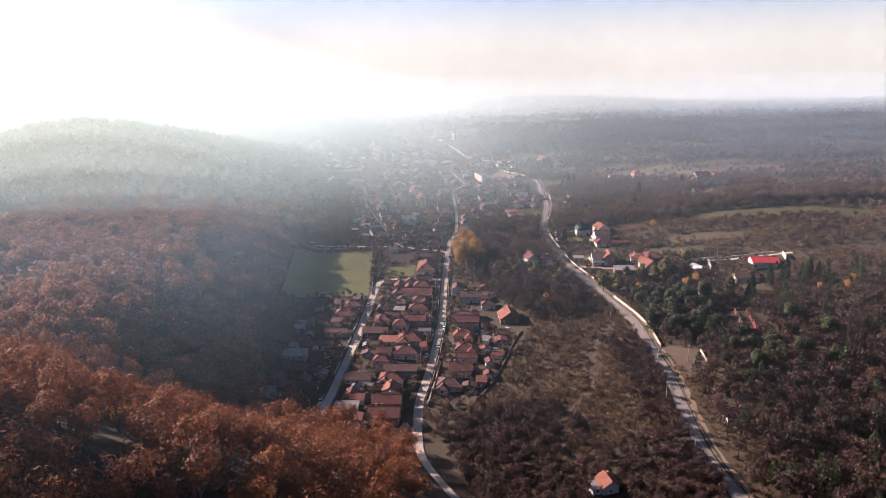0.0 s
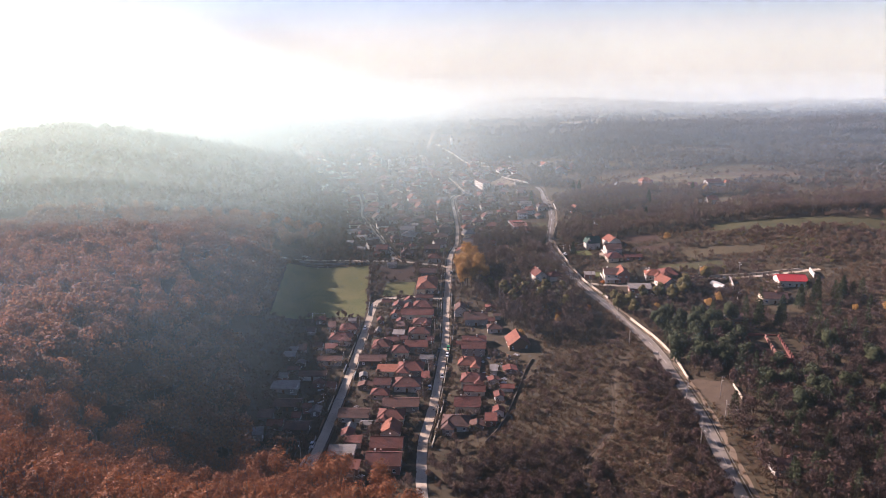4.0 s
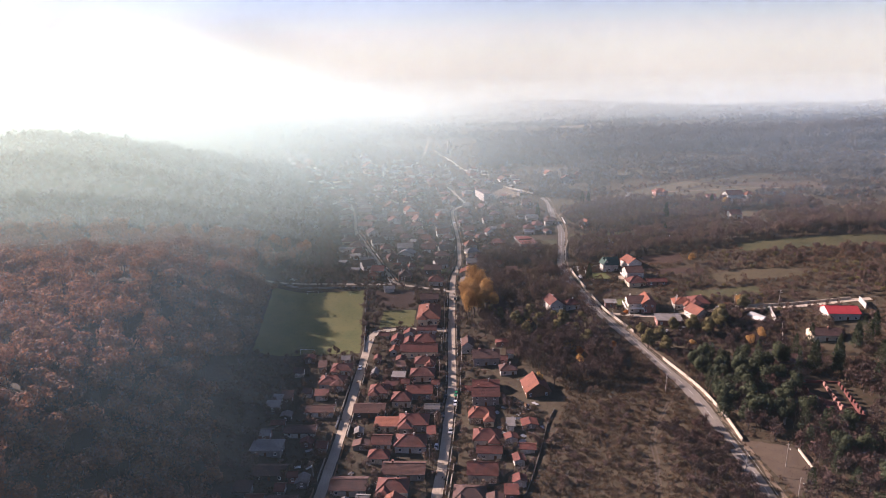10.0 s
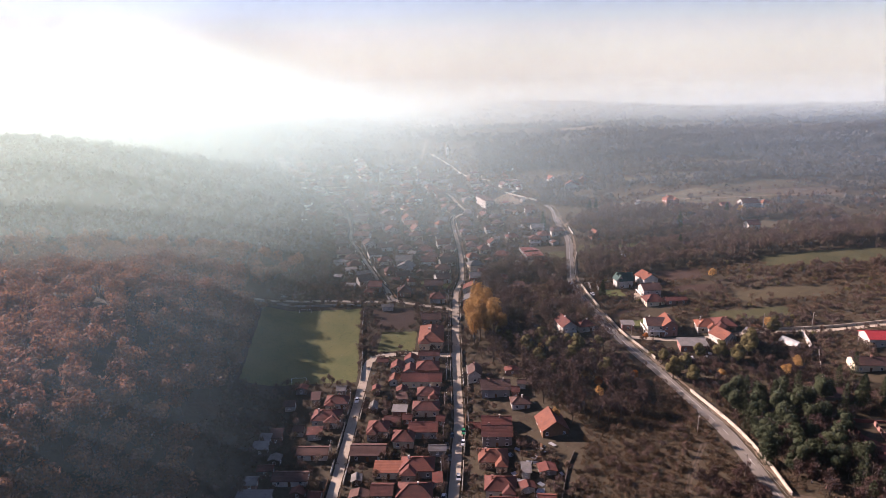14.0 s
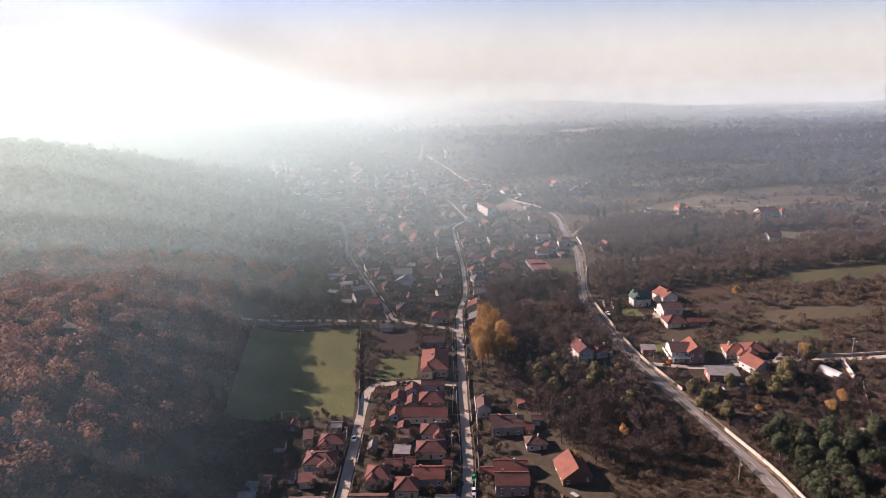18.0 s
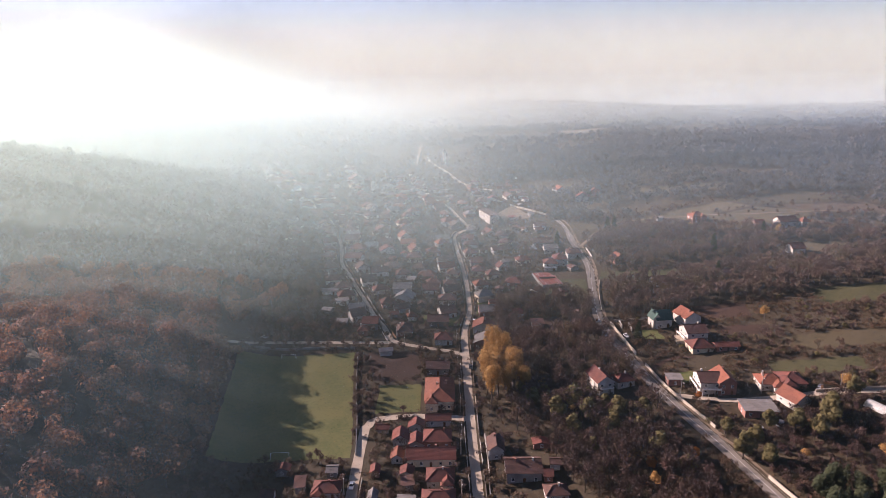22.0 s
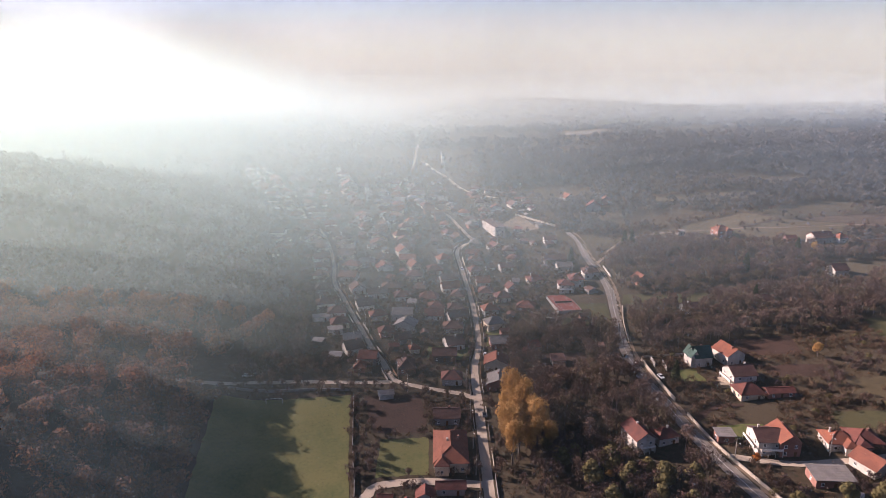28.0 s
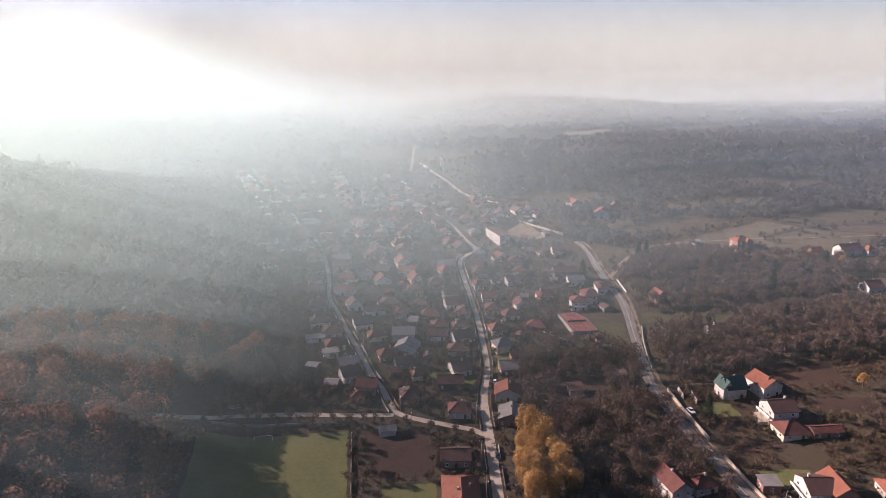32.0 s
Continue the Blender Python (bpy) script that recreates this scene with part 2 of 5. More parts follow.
# grey-brown bare woods, with some of the air's haze mixed into the colours
far_m = material("far_bare_woods", (0.12, 0.105, 0.098), scale=0.02, fine=0.12, bump=0, island=0.25, see=0.2, stops=[(0.069, 0.068, 0.068), (0.115, 0.101, 0.098), (0.090, 0.087, 0.078), (0.131, 0.107, 0.090), (0.092, 0.087, 0.086)])
terrace_m = material("dry_terrace_field", (0.05, 0.044, 0.026), (0.086, 0.07, 0.042), scale=0.03, fine=0.3, bump=0.3, grain=0.8)
stubble_m = material("far_stubble_field", (0.1, 0.088, 0.062), (0.15, 0.125, 0.088), scale=0.02, fine=0.2, bump=0.2, grain=0.6)
brush_m = material("autumn_brush", OLIVE, scale=0.04, fine=0.25, bump=0, lace=2.8, island=0.3, see=0.25, stops=[(0.060, 0.048, 0.030), (0.115, 0.067, 0.046), (0.078, 0.060, 0.035), (0.140, 0.075, 0.046), (0.070, 0.063, 0.032), (0.100, 0.058, 0.054)])
weed_m = material("dry_weeds", BROWN, scale=0.08, fine=0.4, bump=0, lace=2.6, island=0.4, see=0.25, stops=[(0.050, 0.031, 0.019), (0.108, 0.066, 0.030), (0.072, 0.044, 0.025), (0.097, 0.052, 0.025), (0.061, 0.051, 0.019)])
pine_m = material("dark_pine_needles", (0.026, 0.036, 0.016), (0.05, 0.056, 0.024), scale=0.2, fine=1, bump=0, lace=3.0, island=0.4, see=0.1)
gold_m = material("golden_leaves", OCHRE, scale=0.15, fine=0.6, bump=0, lace=2.6, island=0.4, see=0.45, stops=[(0.34, 0.2, 0.07), (0.48, 0.28, 0.085), (0.27, 0.17, 0.075)])
fire_m = material("orange_leaves", (0.5, 0.17, 0.03), (0.36, 0.13, 0.03), scale=0.3, fine=1, bump=0, island=0.4, see=0.4)
olive_m = material("olive_leaves", OLIVE, (0.14, 0.115, 0.045), scale=0.15, fine=0.6, bump=0, island=0.4, see=0.3)


# ---- terrain ----
def smooth(v):
    v = np.clip(v, 0, 1)
    return v * v * (3 - 2 * v)


def bell(x, y, cx, cy, sx, sy):
    return np.exp(-0.5 * (((x - cx) / sx) ** 2 + ((y - cy) / sy) ** 2))


def height(x, y):
    """Ground height: a valley floor that climbs away, a terrace to the east, wooded hills to the west, a plateau behind."""
    x, y = np.asarray(x, float), np.asarray(y, float)
    z = np.interp(y, [-400, 0, 150, 227, 300, 400, 470, 560, 720, 860, 980, 1085, 1300, 1700, 2200, 4600],
                  [-40, -30, -22, -17.5, -12.5, -7, -2, 2, 10, 23, 38, 43, 44, 47, 42, -130])
    z = z + np.interp(x, [-4000, 0, 260, 700, 4000], [0, 0, 28.6, 36, 45]) * (1 - 0.62 * smooth((y - 800) / 350))
    z = z + 6 * bell(x, y, 105, 225, 30, 50)
    z = z + 95 * bell(x, y, -90, 90, 75, 65)
    z = z + np.interp(y, [0, 200, 260, 330, 440, 500, 600, 900], [30, 46, 46, 40, 32, 20, 10, 8]) * smooth((-70 - x - 18 * smooth((y - 330) / 60)) / 100)
    z = z + 66 * bell(x, y, -380, 700, 140, 80)
    z = z + 55 * bell(x, y, -900, 1250, 420, 220)
    z = z + (14 * np.sin(x / 310 + 0.7) + 9 * np.sin(x / 130 + y / 400)) * smooth((y - 1300) / 900)
    return z + 1.2 * np.sin(x / 37 + 1.3) * np.sin(y / 53) + 0.5 * np.sin(x / 11) * np.sin(y / 13 + 2) * smooth((np.abs(x) - 60) / 60)

# ---- builders ----
def raw(name, verts, quads, mat, uv=None, smooth_faces=False):
    """A mesh from arrays of vertices and of four-cornered faces."""
    me = bpy.data.meshes.new(name)
    v, q = np.asarray(verts, np.float32), np.asarray(quads, np.int32)
    me.vertices.add(len(v))
    me.vertices.foreach_set("co", v.ravel())
    k = q.shape[1]
    me.loops.add(q.size)
    me.loops.foreach_set("vertex_index", q.ravel())
    me.polygons.add(len(q))
    me.polygons.foreach_set("loop_start", np.arange(0, q.size, k, dtype=np.int32))
    me.polygons.foreach_set("use_smooth", np.full(len(q), smooth_faces))
    if uv is not None:
        layer = me.uv_layers.new(name="UVMap")
        layer.data.foreach_set("uv", np.asarray(uv, np.float32)[q.ravel()].ravel())
    me.update()
    me.materials.append(mat)
    return me


class Shape:
    """Collects boxes and faces for one part."""
    def __init__(self):
        self.v, self.f = [], []

    def face(self, *pts):
        i = len(self.v)
        self.v += [tuple(p) for p in pts]
        self.f.append(tuple(range(i, i + len(pts))))
        return self

    def slab(self, pts, down):
        """A plate of the given upper outline, down metres thick."""
        low = [(p[0], p[1], p[2] - down) for p in pts]
        self.face(*pts)
        self.face(*low[::-1])
        for a in range(len(pts)):
            b = (a + 1) % len(pts)
            self.face(pts[a], low[a], low[b], pts[b])
        return self

    def box(self, x0, x1, y0, y1, z0, z1):
        return self.slab([(x0, y0, z1), (x1, y0, z1), (x1, y1, z1), (x0, y1, z1)], z1 - z0)

    def tube(self, a, b, r0, r1, n=6):
        a, b = Vector(a), Vector(b)
        w = (b - a).normalized()
        s = w.orthogonal().normalized()
        o = w.cross(s)
        ring = lambda c, r: [c + r * (math.cos(2 * math.pi * i / n) * s + math.sin(2 * math.pi * i / n) * o) for i in range(n)]
        p, q = ring(a, r0), ring(b, r1)
        for i in range(n):
            j = (i + 1) % n
            self.face(p[i], p[j], q[j], q[i])
        self.face(*q)
        self.face(*p[::-1])
        return self

    def mesh(self, name, mat):
        me = bpy.data.meshes.new(name)
        me.from_pydata(self.v, [], self.f)
        me.materials.append(mat)
        return me


def part(name, shape, mat, parent, label="", at=None):
    me = shape.mesh(name, mat) if isinstance(shape, Shape) else shape
    ob = new(name, me)
    ob.parent = parent
    if at is not None:
        ob.matrix_basis = at
    return tagged(ob, label)


def ground_at(x, y):
    return float(height(x, y))


def curve_points(pts, step=2.5):
    """A smooth line through the points, at even steps."""
    p = [np.array(a, float) for a in pts]
    p = [2 * p[0] - p[1]] + p + [2 * p[-1] - p[-2]]
    out = []
    for i in range(1, len(p) - 2):
        n = max(2, int(np.linalg.norm(p[i + 1] - p[i]) / step))
        for k in range(n):
            u = k / n
            out.append(0.5 * (2 * p[i] + (p[i + 1] - p[i - 1]) * u + (2 * p[i - 1] - 5 * p[i] + 4 * p[i + 1] - p[i + 2]) * u * u
                              + (3 * p[i] - p[i - 1] - 3 * p[i + 1] + p[i + 2]) * u ** 3))
    return np.array(out + [p[-2]])


def sides(line):
    d = np.gradient(line, axis=0)
    d /= np.linalg.norm(d, axis=1)[:, None]
    return np.stack([d[:, 1], -d[:, 0]], 1)


def strip(name, pts, width, mat, label, lift=0.14, wobble=0.25, kind="structure", category="road", taper=1.0):
    """A road or path laid on the ground."""
    line = curve_points(pts)
    side = sides(line)
    rng = np.random.default_rng(len(pts) * 7 + int(width * 10))
    us = np.linspace(-1, 1, 5)
    w = width / 2 * np.interp(line[:, 1], [470, 560], [1, taper])[:, None] + wobble * (rng.random((len(line), 2)) - 0.5)
    rows = []
    for u in us:
        o = u * np.where(u < 0, w[:, 0], w[:, 1])
        xy = line + side * o[:, None]
        rows.append(np.column_stack([xy, height(line[:, 0], line[:, 1]) * 0.6 + height(xy[:, 0], xy[:, 1]) * 0.4 + lift]))
    v = np.stack(rows, 1).reshape(-1, 3)
    n, k = len(line), len(us)
    i = (np.arange(n - 1)[:, None] * k + np.arange(k - 1)[None]).ravel()
    ob = new(name, raw(name, v, np.stack([i, i + 1, i + k + 1, i + k], 1), mat))
    ROADS.append((line, width / 2))
    return tagged(ob, label, category, kind=kind)


def patch(name, a, b, c, d, mat, label, lift=0.07, category="field", ragged=0.8):
    """A piece of ground cover between four corners, with a ragged edge."""
    a, b, c, d = [np.array(p, float) for p in (a, b, c, d)]
    n = int(max(np.linalg.norm(b - a), np.linalg.norm(d - a)) / 3) + 2
    u, w = np.meshgrid(np.linspace(0, 1, n), np.linspace(0, 1, n), indexing="ij")
    p = ((1 - u) * (1 - w))[..., None] * a + (u * (1 - w))[..., None] * b + (u * w)[..., None] * c + ((1 - u) * w)[..., None] * d
    rng = np.random.default_rng(n)
    p += ragged * (rng.random(p.shape) - 0.5)
    v = np.concatenate([p, (height(p[..., 0], p[..., 1]) + lift)[..., None]], 2).reshape(-1, 3)
    i = (np.arange(n - 1)[:, None] * n + np.arange(n - 1)[None]).ravel()
    ob = new(name, raw(name, v, np.stack([i, i + n, i + n + 1, i + 1], 1), mat))
    OPEN.append(np.array([a, b, c, d]))
    return tagged(ob, label, category, kind="structure")


def garden_wall(name, pts, high, thick, mat, label, kind="structure"):
    """A wall that follows the ground, with a coping, in bays."""
    line = curve_points(pts, 3.0)
    side = sides(line) * thick / 2
    ob = tagged(new(name), label, "wall", kind=kind)
    body, cope = Shape(), Shape()
    z = height(line[:, 0], line[:, 1])
    for i in range(len(line) - 1):
        a, b = line[i], line[i + 1]
        s0, s1 = side[i], side[i + 1]
        for sh, lo, hi, g in ((body, -0.8, high, 1.0), (cope, high + 0.003, high + 0.12, 1.35)):
            z0, z1 = z[i] + hi, z[i + 1] + hi
            sh.slab([(*(a - s0 * g), z0), (*(a + s0 * g), z0), (*(b + s1 * g), z1), (*(b - s1 * g), z1)], hi - lo)
    part("wall_body", body, mat, ob)
    part("coping", cope, mat, ob)
    return ob


ROADS, OPEN, HOUSES = [], [], [(66.4, 569, 14.5), (152, 308, 15), (163.4, 389, 5.5)]
WINDOW = Shape()
for a, b, c, d in ((-0.55, 0.55, 0.58, 0.68), (-0.55, 0.55, -0.68, -0.58), (-0.55, -0.46, -0.58, 0.58), (0.46, 0.55, -0.58, 0.58), (-0.035, 0.035, -0.58, 0.58)):
    WINDOW.box(a, b, -0.07, 0.02, c, d)
WINDOW.box(-0.65, 0.65, -0.14, 0.02, -0.75, -0.683)
window_mesh = WINDOW.mesh("window", frame_m)
pane_mesh = Shape().box(-0.455, 0.455, -0.03, 0.015, -0.575, 0.575).mesh("pane", glass_m)
door_mesh = Shape().box(-0.5, 0.5, -0.08, 0.02, 0, 2.05).box(-0.42, 0.42, -0.1, -0.083, 1.1, 1.9).mesh("door", wood_m)
chimney_mesh = Shape().box(-0.32, 0.32, -0.32, 0.32, 0, 1.7).box(-0.42, 0.42, -0.42, 0.42, 1.703, 1.82).mesh("chimney", pink_m)
chimney_white = Shape().box(-0.3, 0.3, -0.3, 0.3, 0, 1.8).box(-0.4, 0.4, -0.4, 0.4, 1.803, 1.92).mesh("chimney", white_m)


def roof_faces(w, d, h, rise, style, over=0.55):
    """Outlines of the roof's planes and its ridge lines, round the middle of a house w by d with eaves at h."""
    x, y = w / 2 + over, d / 2 + over
    e = h - over * rise / (d / 2 if w >= d else w / 2) * 0.6
    t = h + rise
    if style == "flat":
        return [[(-x, -y, h + 0.1), (x, -y, h + 0.1), (x, y, h + 0.1 + rise), (-x, y, h + 0.1 + rise)]], []
    if style == "gable_x":
        return ([[(-x, -y, e), (x, -y, e), (x, 0, t), (-x, 0, t)], [(x, y, e), (-x, y, e), (-x, 0, t), (x, 0, t)]], [((-x, 0, t), (x, 0, t))])
    if style == "gable_y":
        return ([[(-x, y, e), (-x, -y, e), (0, -y, t), (0, y, t)], [(x, -y, e), (x, y, e), (0, y, t), (0, -y, t)]], [((0, -y, t), (0, y, t))])
    if w >= d:
        r = max(0.25, x - y * 0.95)
        a, b = (-r, 0, t), (r, 0, t)
        planes = [[(-x, -y, e), (x, -y, e), b, a], [(x, y, e), (-x, y, e), a, b], [(-x, y, e), (-x, -y, e), a], [(x, -y, e), (x, y, e), b]]
    else:
        r = max(0.25, y - x * 0.95)
        a, b = (0, -r, t), (0, r, t)
        planes = [[(-x, y, e), (-x, -y, e), a, b], [(x, -y, e), (x, y, e), b, a], [(-x, -y, e), (x, -y, e), a], [(x, y, e), (-x, y, e), b]]
    hips = [(a, b)] + [(p, a if (p[0] + p[1] * (w < d) * 99 < 0 if w >= d else p[1] < 0) else b) for p in ((-x, -y, e), (x, -y, e), (x, y, e), (-x, y, e))]
    return planes, hips


def house(x, y, w, d, h, rise=2.2, style="hip", wall=None, roof=None, turn=0.0, label="", chimneys=1, front=True, detail=2, name="house", group="village houses", storeys=1):
    """A house whose camera-side wall stands at (x, y) along the valley; w wide, d deep, eaves at h."""
    wall, roof = wall or white_m, roof or tile_red
    c, s = math.cos(radians(turn)), math.sin(radians(turn))
    cx, cy = x - s * d / 2, y + c * d / 2
    z = min(ground_at(cx + i * w / 2, cy + j * d / 2) for i in (-1, 0, 1) for j in (-1, 0, 1)) + 0.15
    if front:
        z = max(z, ground_at(x, y) - 0.3)
    ob = new(name)
    ob.matrix_basis = pose(cx, cy, z, 0, 0, turn)
    HOUSES.append((cx, cy, 0.52 * max(w, d) + 0.3))
    planes, ridges = roof_faces(w, d, h, rise, style)
    body = Shape().box(-w / 2, w / 2, -d / 2, d / 2, -2.5, h)
    if style == "gable_x":
        for sx in (-1, 1):
            body.face((sx * w / 2, -d / 2, h), (sx * w / 2, d / 2, h), (sx * w / 2, 0, h + rise * 0.96))
    if style == "gable_y":
        for sy in (-1, 1):
            body.face((-w / 2, sy * d / 2, h), (w / 2, sy * d / 2, h), (0, sy * d / 2, h + rise * 0.96))
    part("wall", body, wall, ob)
    cover = Shape()
    for p in planes:
        cover.slab([(a, b, e + 0.2) for a, b, e in p], 0.17)
    part("roof", cover, roof, ob)
    if ridges and detail:
        cap = Shape()
        for a, b in ridges:
            cap.tube((a[0], a[1], a[2] + 0.22), (b[0], b[1], b[2] + 0.22), 0.13, 0.13, 5)
        part("ridge_cap", cap, roof, ob)
    rng = random.Random(int(x * 31 + y * 17))
    if style == "hip" and detail > 1 and w > 8 and rng.random() < 0.7:
        ww, wd, sx = w * rng.uniform(0.38, 0.5), rng.uniform(1.6, 3.0), rng.choice((-1, 1))
        ox, eave, peak = sx * (w - ww) / 2 * 0.92, h - 0.25, h + rise * 0.55
        part("wing_wall", Shape().box(ox - ww / 2, ox + ww / 2, -d / 2 - wd, -d / 2 - 0.003, -2.5, eave), wall, ob)
        a, yf, yb = ww / 2 + 0.45, -d / 2 - wd - 0.45, -d * 0.12
        yr = yf + a * 0.9
        wing = Shape()
        for face in ([(ox - a, yb, eave), (ox - a, yf, eave), (ox, yr, peak), (ox, yb, peak)], [(ox + a, yf, eave), (ox + a, yb, eave), (ox, yb, peak), (ox, yr, peak)], [(ox - a, yf, eave), (ox + a, yf, eave), (ox, yr, peak)]):
            wing.slab([(p, q, r + 0.2) for p, q, r in face], 0.16)
        part("wing_roof", wing, roof, ob)
        win = part("window", window_mesh, None, ob, at=pose(ox, -d / 2 - wd, 1.55))
        part("pane", pane_mesh, None, win)
    for i in range(chimneys):
        u = rng.choice((-0.28, 0.24, 0.1)) * (1 if i == 0 else -1)
        px, py = (u * w, rng.uniform(-0.08, 0.12) * d) if style != "gable_y" else (rng.uniform(-0.1, 0.12) * w, u * d)
        part("chimney", chimney_white if rng.random() < 0.4 else chimney_mesh, None, ob, at=pose(px, py, h + rise * 0.62))
    if detail:
        for level in range(storeys):
            zc = 1.55 + 2.8 * level
            if zc + 0.7 > h:
                break
            n = max(1, int(w / 3.6))
            for i in range(n):
                u = (i + 0.5) / n * w - w / 2
                if level == 0 and i == n // 2 and n > 1:
                    part("door", door_mesh, None, ob, "brown wooden door", at=pose(u, -d / 2, 0.05))
                    continue
                win = part("window", window_mesh, None, ob, at=pose(u, -d / 2, zc))
                if detail > 1:
                    part("pane", pane_mesh, None, win)
            for sx, ang in ((-1, -90), (1, 90)):
                m = max(1, int(d / 4.5))
                for i in range(m):
                    win = part("window", window_mesh, None, ob, at=pose(sx * w / 2, (i + 0.5) / m * d - d / 2, zc, 0, 0, ang))
                    if detail > 1:
                        part("pane", pane_mesh, None, win)
    return tagged(ob, label or "tiled village house", "house", group)


def poly_distance(x, y):
    """Distance to the nearest road, less its half width."""
    best = np.full(x.shape, 1e9)
    for line, half in ROADS:
        for p in line[::2]:
            best = np.minimum(best, np.hypot(x - p[0], y - p[1]) - half)
    return best


def clear(x, y, road=2.0):
    """True where neither a road, a house nor an open plot lies."""
    ok = poly_distance(x, y) > road
    for cx, cy, r in HOUSES:
        ok &= np.hypot(x - cx, y - cy) > r
    for q in OPEN:
        inside = np.ones(x.shape, bool)
        turn = np.sign(np.cross(q[1] - q[0], q[2] - q[1]))
        for i in range(4):
            a, b = q[i], q[(i + 1) % 4]
            inside &= turn * ((b[0] - a[0]) * (y - a[1]) - (b[1] - a[1]) * (x - a[0])) > -1.0
        ok &= ~inside
    return ok


def spread(x0, x1, y0, y1, step, seed, keep=1.0):
    """Uneven points over a rectangle, about step metres apart."""
    rng = np.random.default_rng(seed)
    gx, gy = np.meshgrid(np.arange(x0, x1, step), np.arange(y0, y1, step))
    x, y = gx.ravel() + rng.uniform(-0.48, 0.48, gx.size) * step, gy.ravel() + rng.uniform(-0.48, 0.48, gx.size) * step
    k = rng.random(x.size) < keep
    return x[k], y[k]


def crowns(name, x, y, r, tall, n, tuft, mat, label, seed, category="woods", cone=False, trunk=True, twig=False):
    """Many trees as one object: lobed crowns of small leaf tufts with gaps, and a trunk with forks."""
    rng = np.random.default_rng(seed)
    T, n, tuft = len(x), int(n * (1.95 if twig else 1.7)), tuft * (1.4 if twig else 0.9)
    z = height(x, y)
    r, tall = np.broadcast_to(r, T) * rng.uniform(0.75, 1.25, T), np.broadcast_to(tall, T) * rng.uniform(0.8, 1.2, T)
    L = 7
    lobe = rng.normal(size=(T, L, 3))
    lobe /= np.linalg.norm(lobe, axis=2, keepdims=True)
    lobe *= rng.uniform(0.3, 0.72, (T, L, 1)) if twig else rng.uniform(0.25, 0.6, (T, L, 1))
    pick = rng.integers(0, L, (T, n))
    d = rng.normal(size=(T, n, 3))
    d /= np.linalg.norm(d, axis=2, keepdims=True)
    p = np.take_along_axis(lobe, pick[..., None].repeat(3, 2), 1) + d * (rng.uniform(0.18, 0.5, (T, n, 1)) if twig else rng.uniform(0.34, 0.48, (T, n, 1)))
    if cone:
        h = rng.random((T, n)) ** 0.7
        a = rng.uniform(0, 2 * np.pi, (T, n))
        rad = (1 - h) ** 0.6 * rng.uniform(0.55, 1.05, (T, n)) * (0.8 + 0.2 * np.sin(h * 40))
        c = np.stack([np.cos(a) * rad * r[:, None], np.sin(a) * rad * r[:, None], (0.08 + 0.92 * h) * tall[:, None]], 2)
    else:
        half = np.maximum(r * 0.8, tall * 0.36)
        c = np.stack([p[..., 0] * r[:, None], p[..., 1] * r[:, None], p[..., 2] * half[:, None] + (tall - half)[:, None]], 2)
    c += np.stack([x, y, z], 1)[:, None]
    c = c.reshape(-1, 3)
    N = len(c)
    u = rng.normal(size=(N, 3))
    if twig:
        u += np.array([0, 0, 0.9])
    else:
        out = (d + 0.3 * p).reshape(-1, 3) + 0.28 * rng.normal(size=(N, 3)) if not cone else rng.normal(size=(N, 3))
        u = np.cross(u, out)
    u /= np.linalg.norm(u, axis=1)[:, None]
    w = np.cross(u, rng.normal(size=(N, 3)) if twig or cone else out)
    w /= np.linalg.norm(w, axis=1)[:, None]
    s = (tuft * rng.uniform(0.6, 1.35, N))[:, None] * 0.5
    b = s * rng.uniform(0.5, 1.0, (N, 1)) * (0.55 if twig else 1.0)
    v = np.stack([c - u * s * 1.1, c + u * s * 0.7 - w * b * 1.2, c + u * s * 0.5 + w * b * 1.2], 1).reshape(-1, 3)
    me = raw(name, v, np.arange(3 * N).reshape(-1, 3), mat)
    ob = tagged(new(name, me), label, category, kind="stuff")
    if trunk:
        k = np.array([[0, 1], [0.87, -0.5], [-0.87, -0.5]])
        base = np.stack([x, y, z - 0.3], 1)
        vs, fs = [], []
        for b_ in range(4):
            top = base + np.stack([np.zeros(T) if b_ == 0 else rng.uniform(-0.6, 0.6, T) * r, np.zeros(T) if b_ == 0 else rng.uniform(-0.6, 0.6, T) * r, tall * (0.9 if b_ == 0 else 0.8)], 1)
            bot = base + np.stack([np.zeros(T), np.zeros(T), np.zeros(T) if b_ == 0 else tall * 0.35], 1)
            wd = (r * (0.055 if b_ == 0 else 0.03))[:, None]
            ring0 = np.stack([bot + np.column_stack([wd * q[0], wd * q[1], 0 * wd]) for q in k], 1)
            ring1 = np.stack([top + 0.25 * np.column_stack([wd * q[0], wd * q[1], 0 * wd]) for q in k], 1)
            vv = np.concatenate([ring0, ring1], 1).reshape(-1, 3)
            off = sum(len(q) for q in vs)
            i = off + 6 * np.arange(T)[:, None]
            fs.append(np.concatenate([np.stack([i[:, 0] + a, i[:, 0] + (a + 1) % 3, i[:, 0] + 3 + (a + 1) % 3, i[:, 0] + 3 + a], 1) for a in range(3)]))
            vs.append(vv)
        part("trunks_and_limbs", raw(name + "_limbs", np.concatenate(vs), np.concatenate(fs), bark_m), None, ob, "grey-brown trunks and limbs")
    return ob


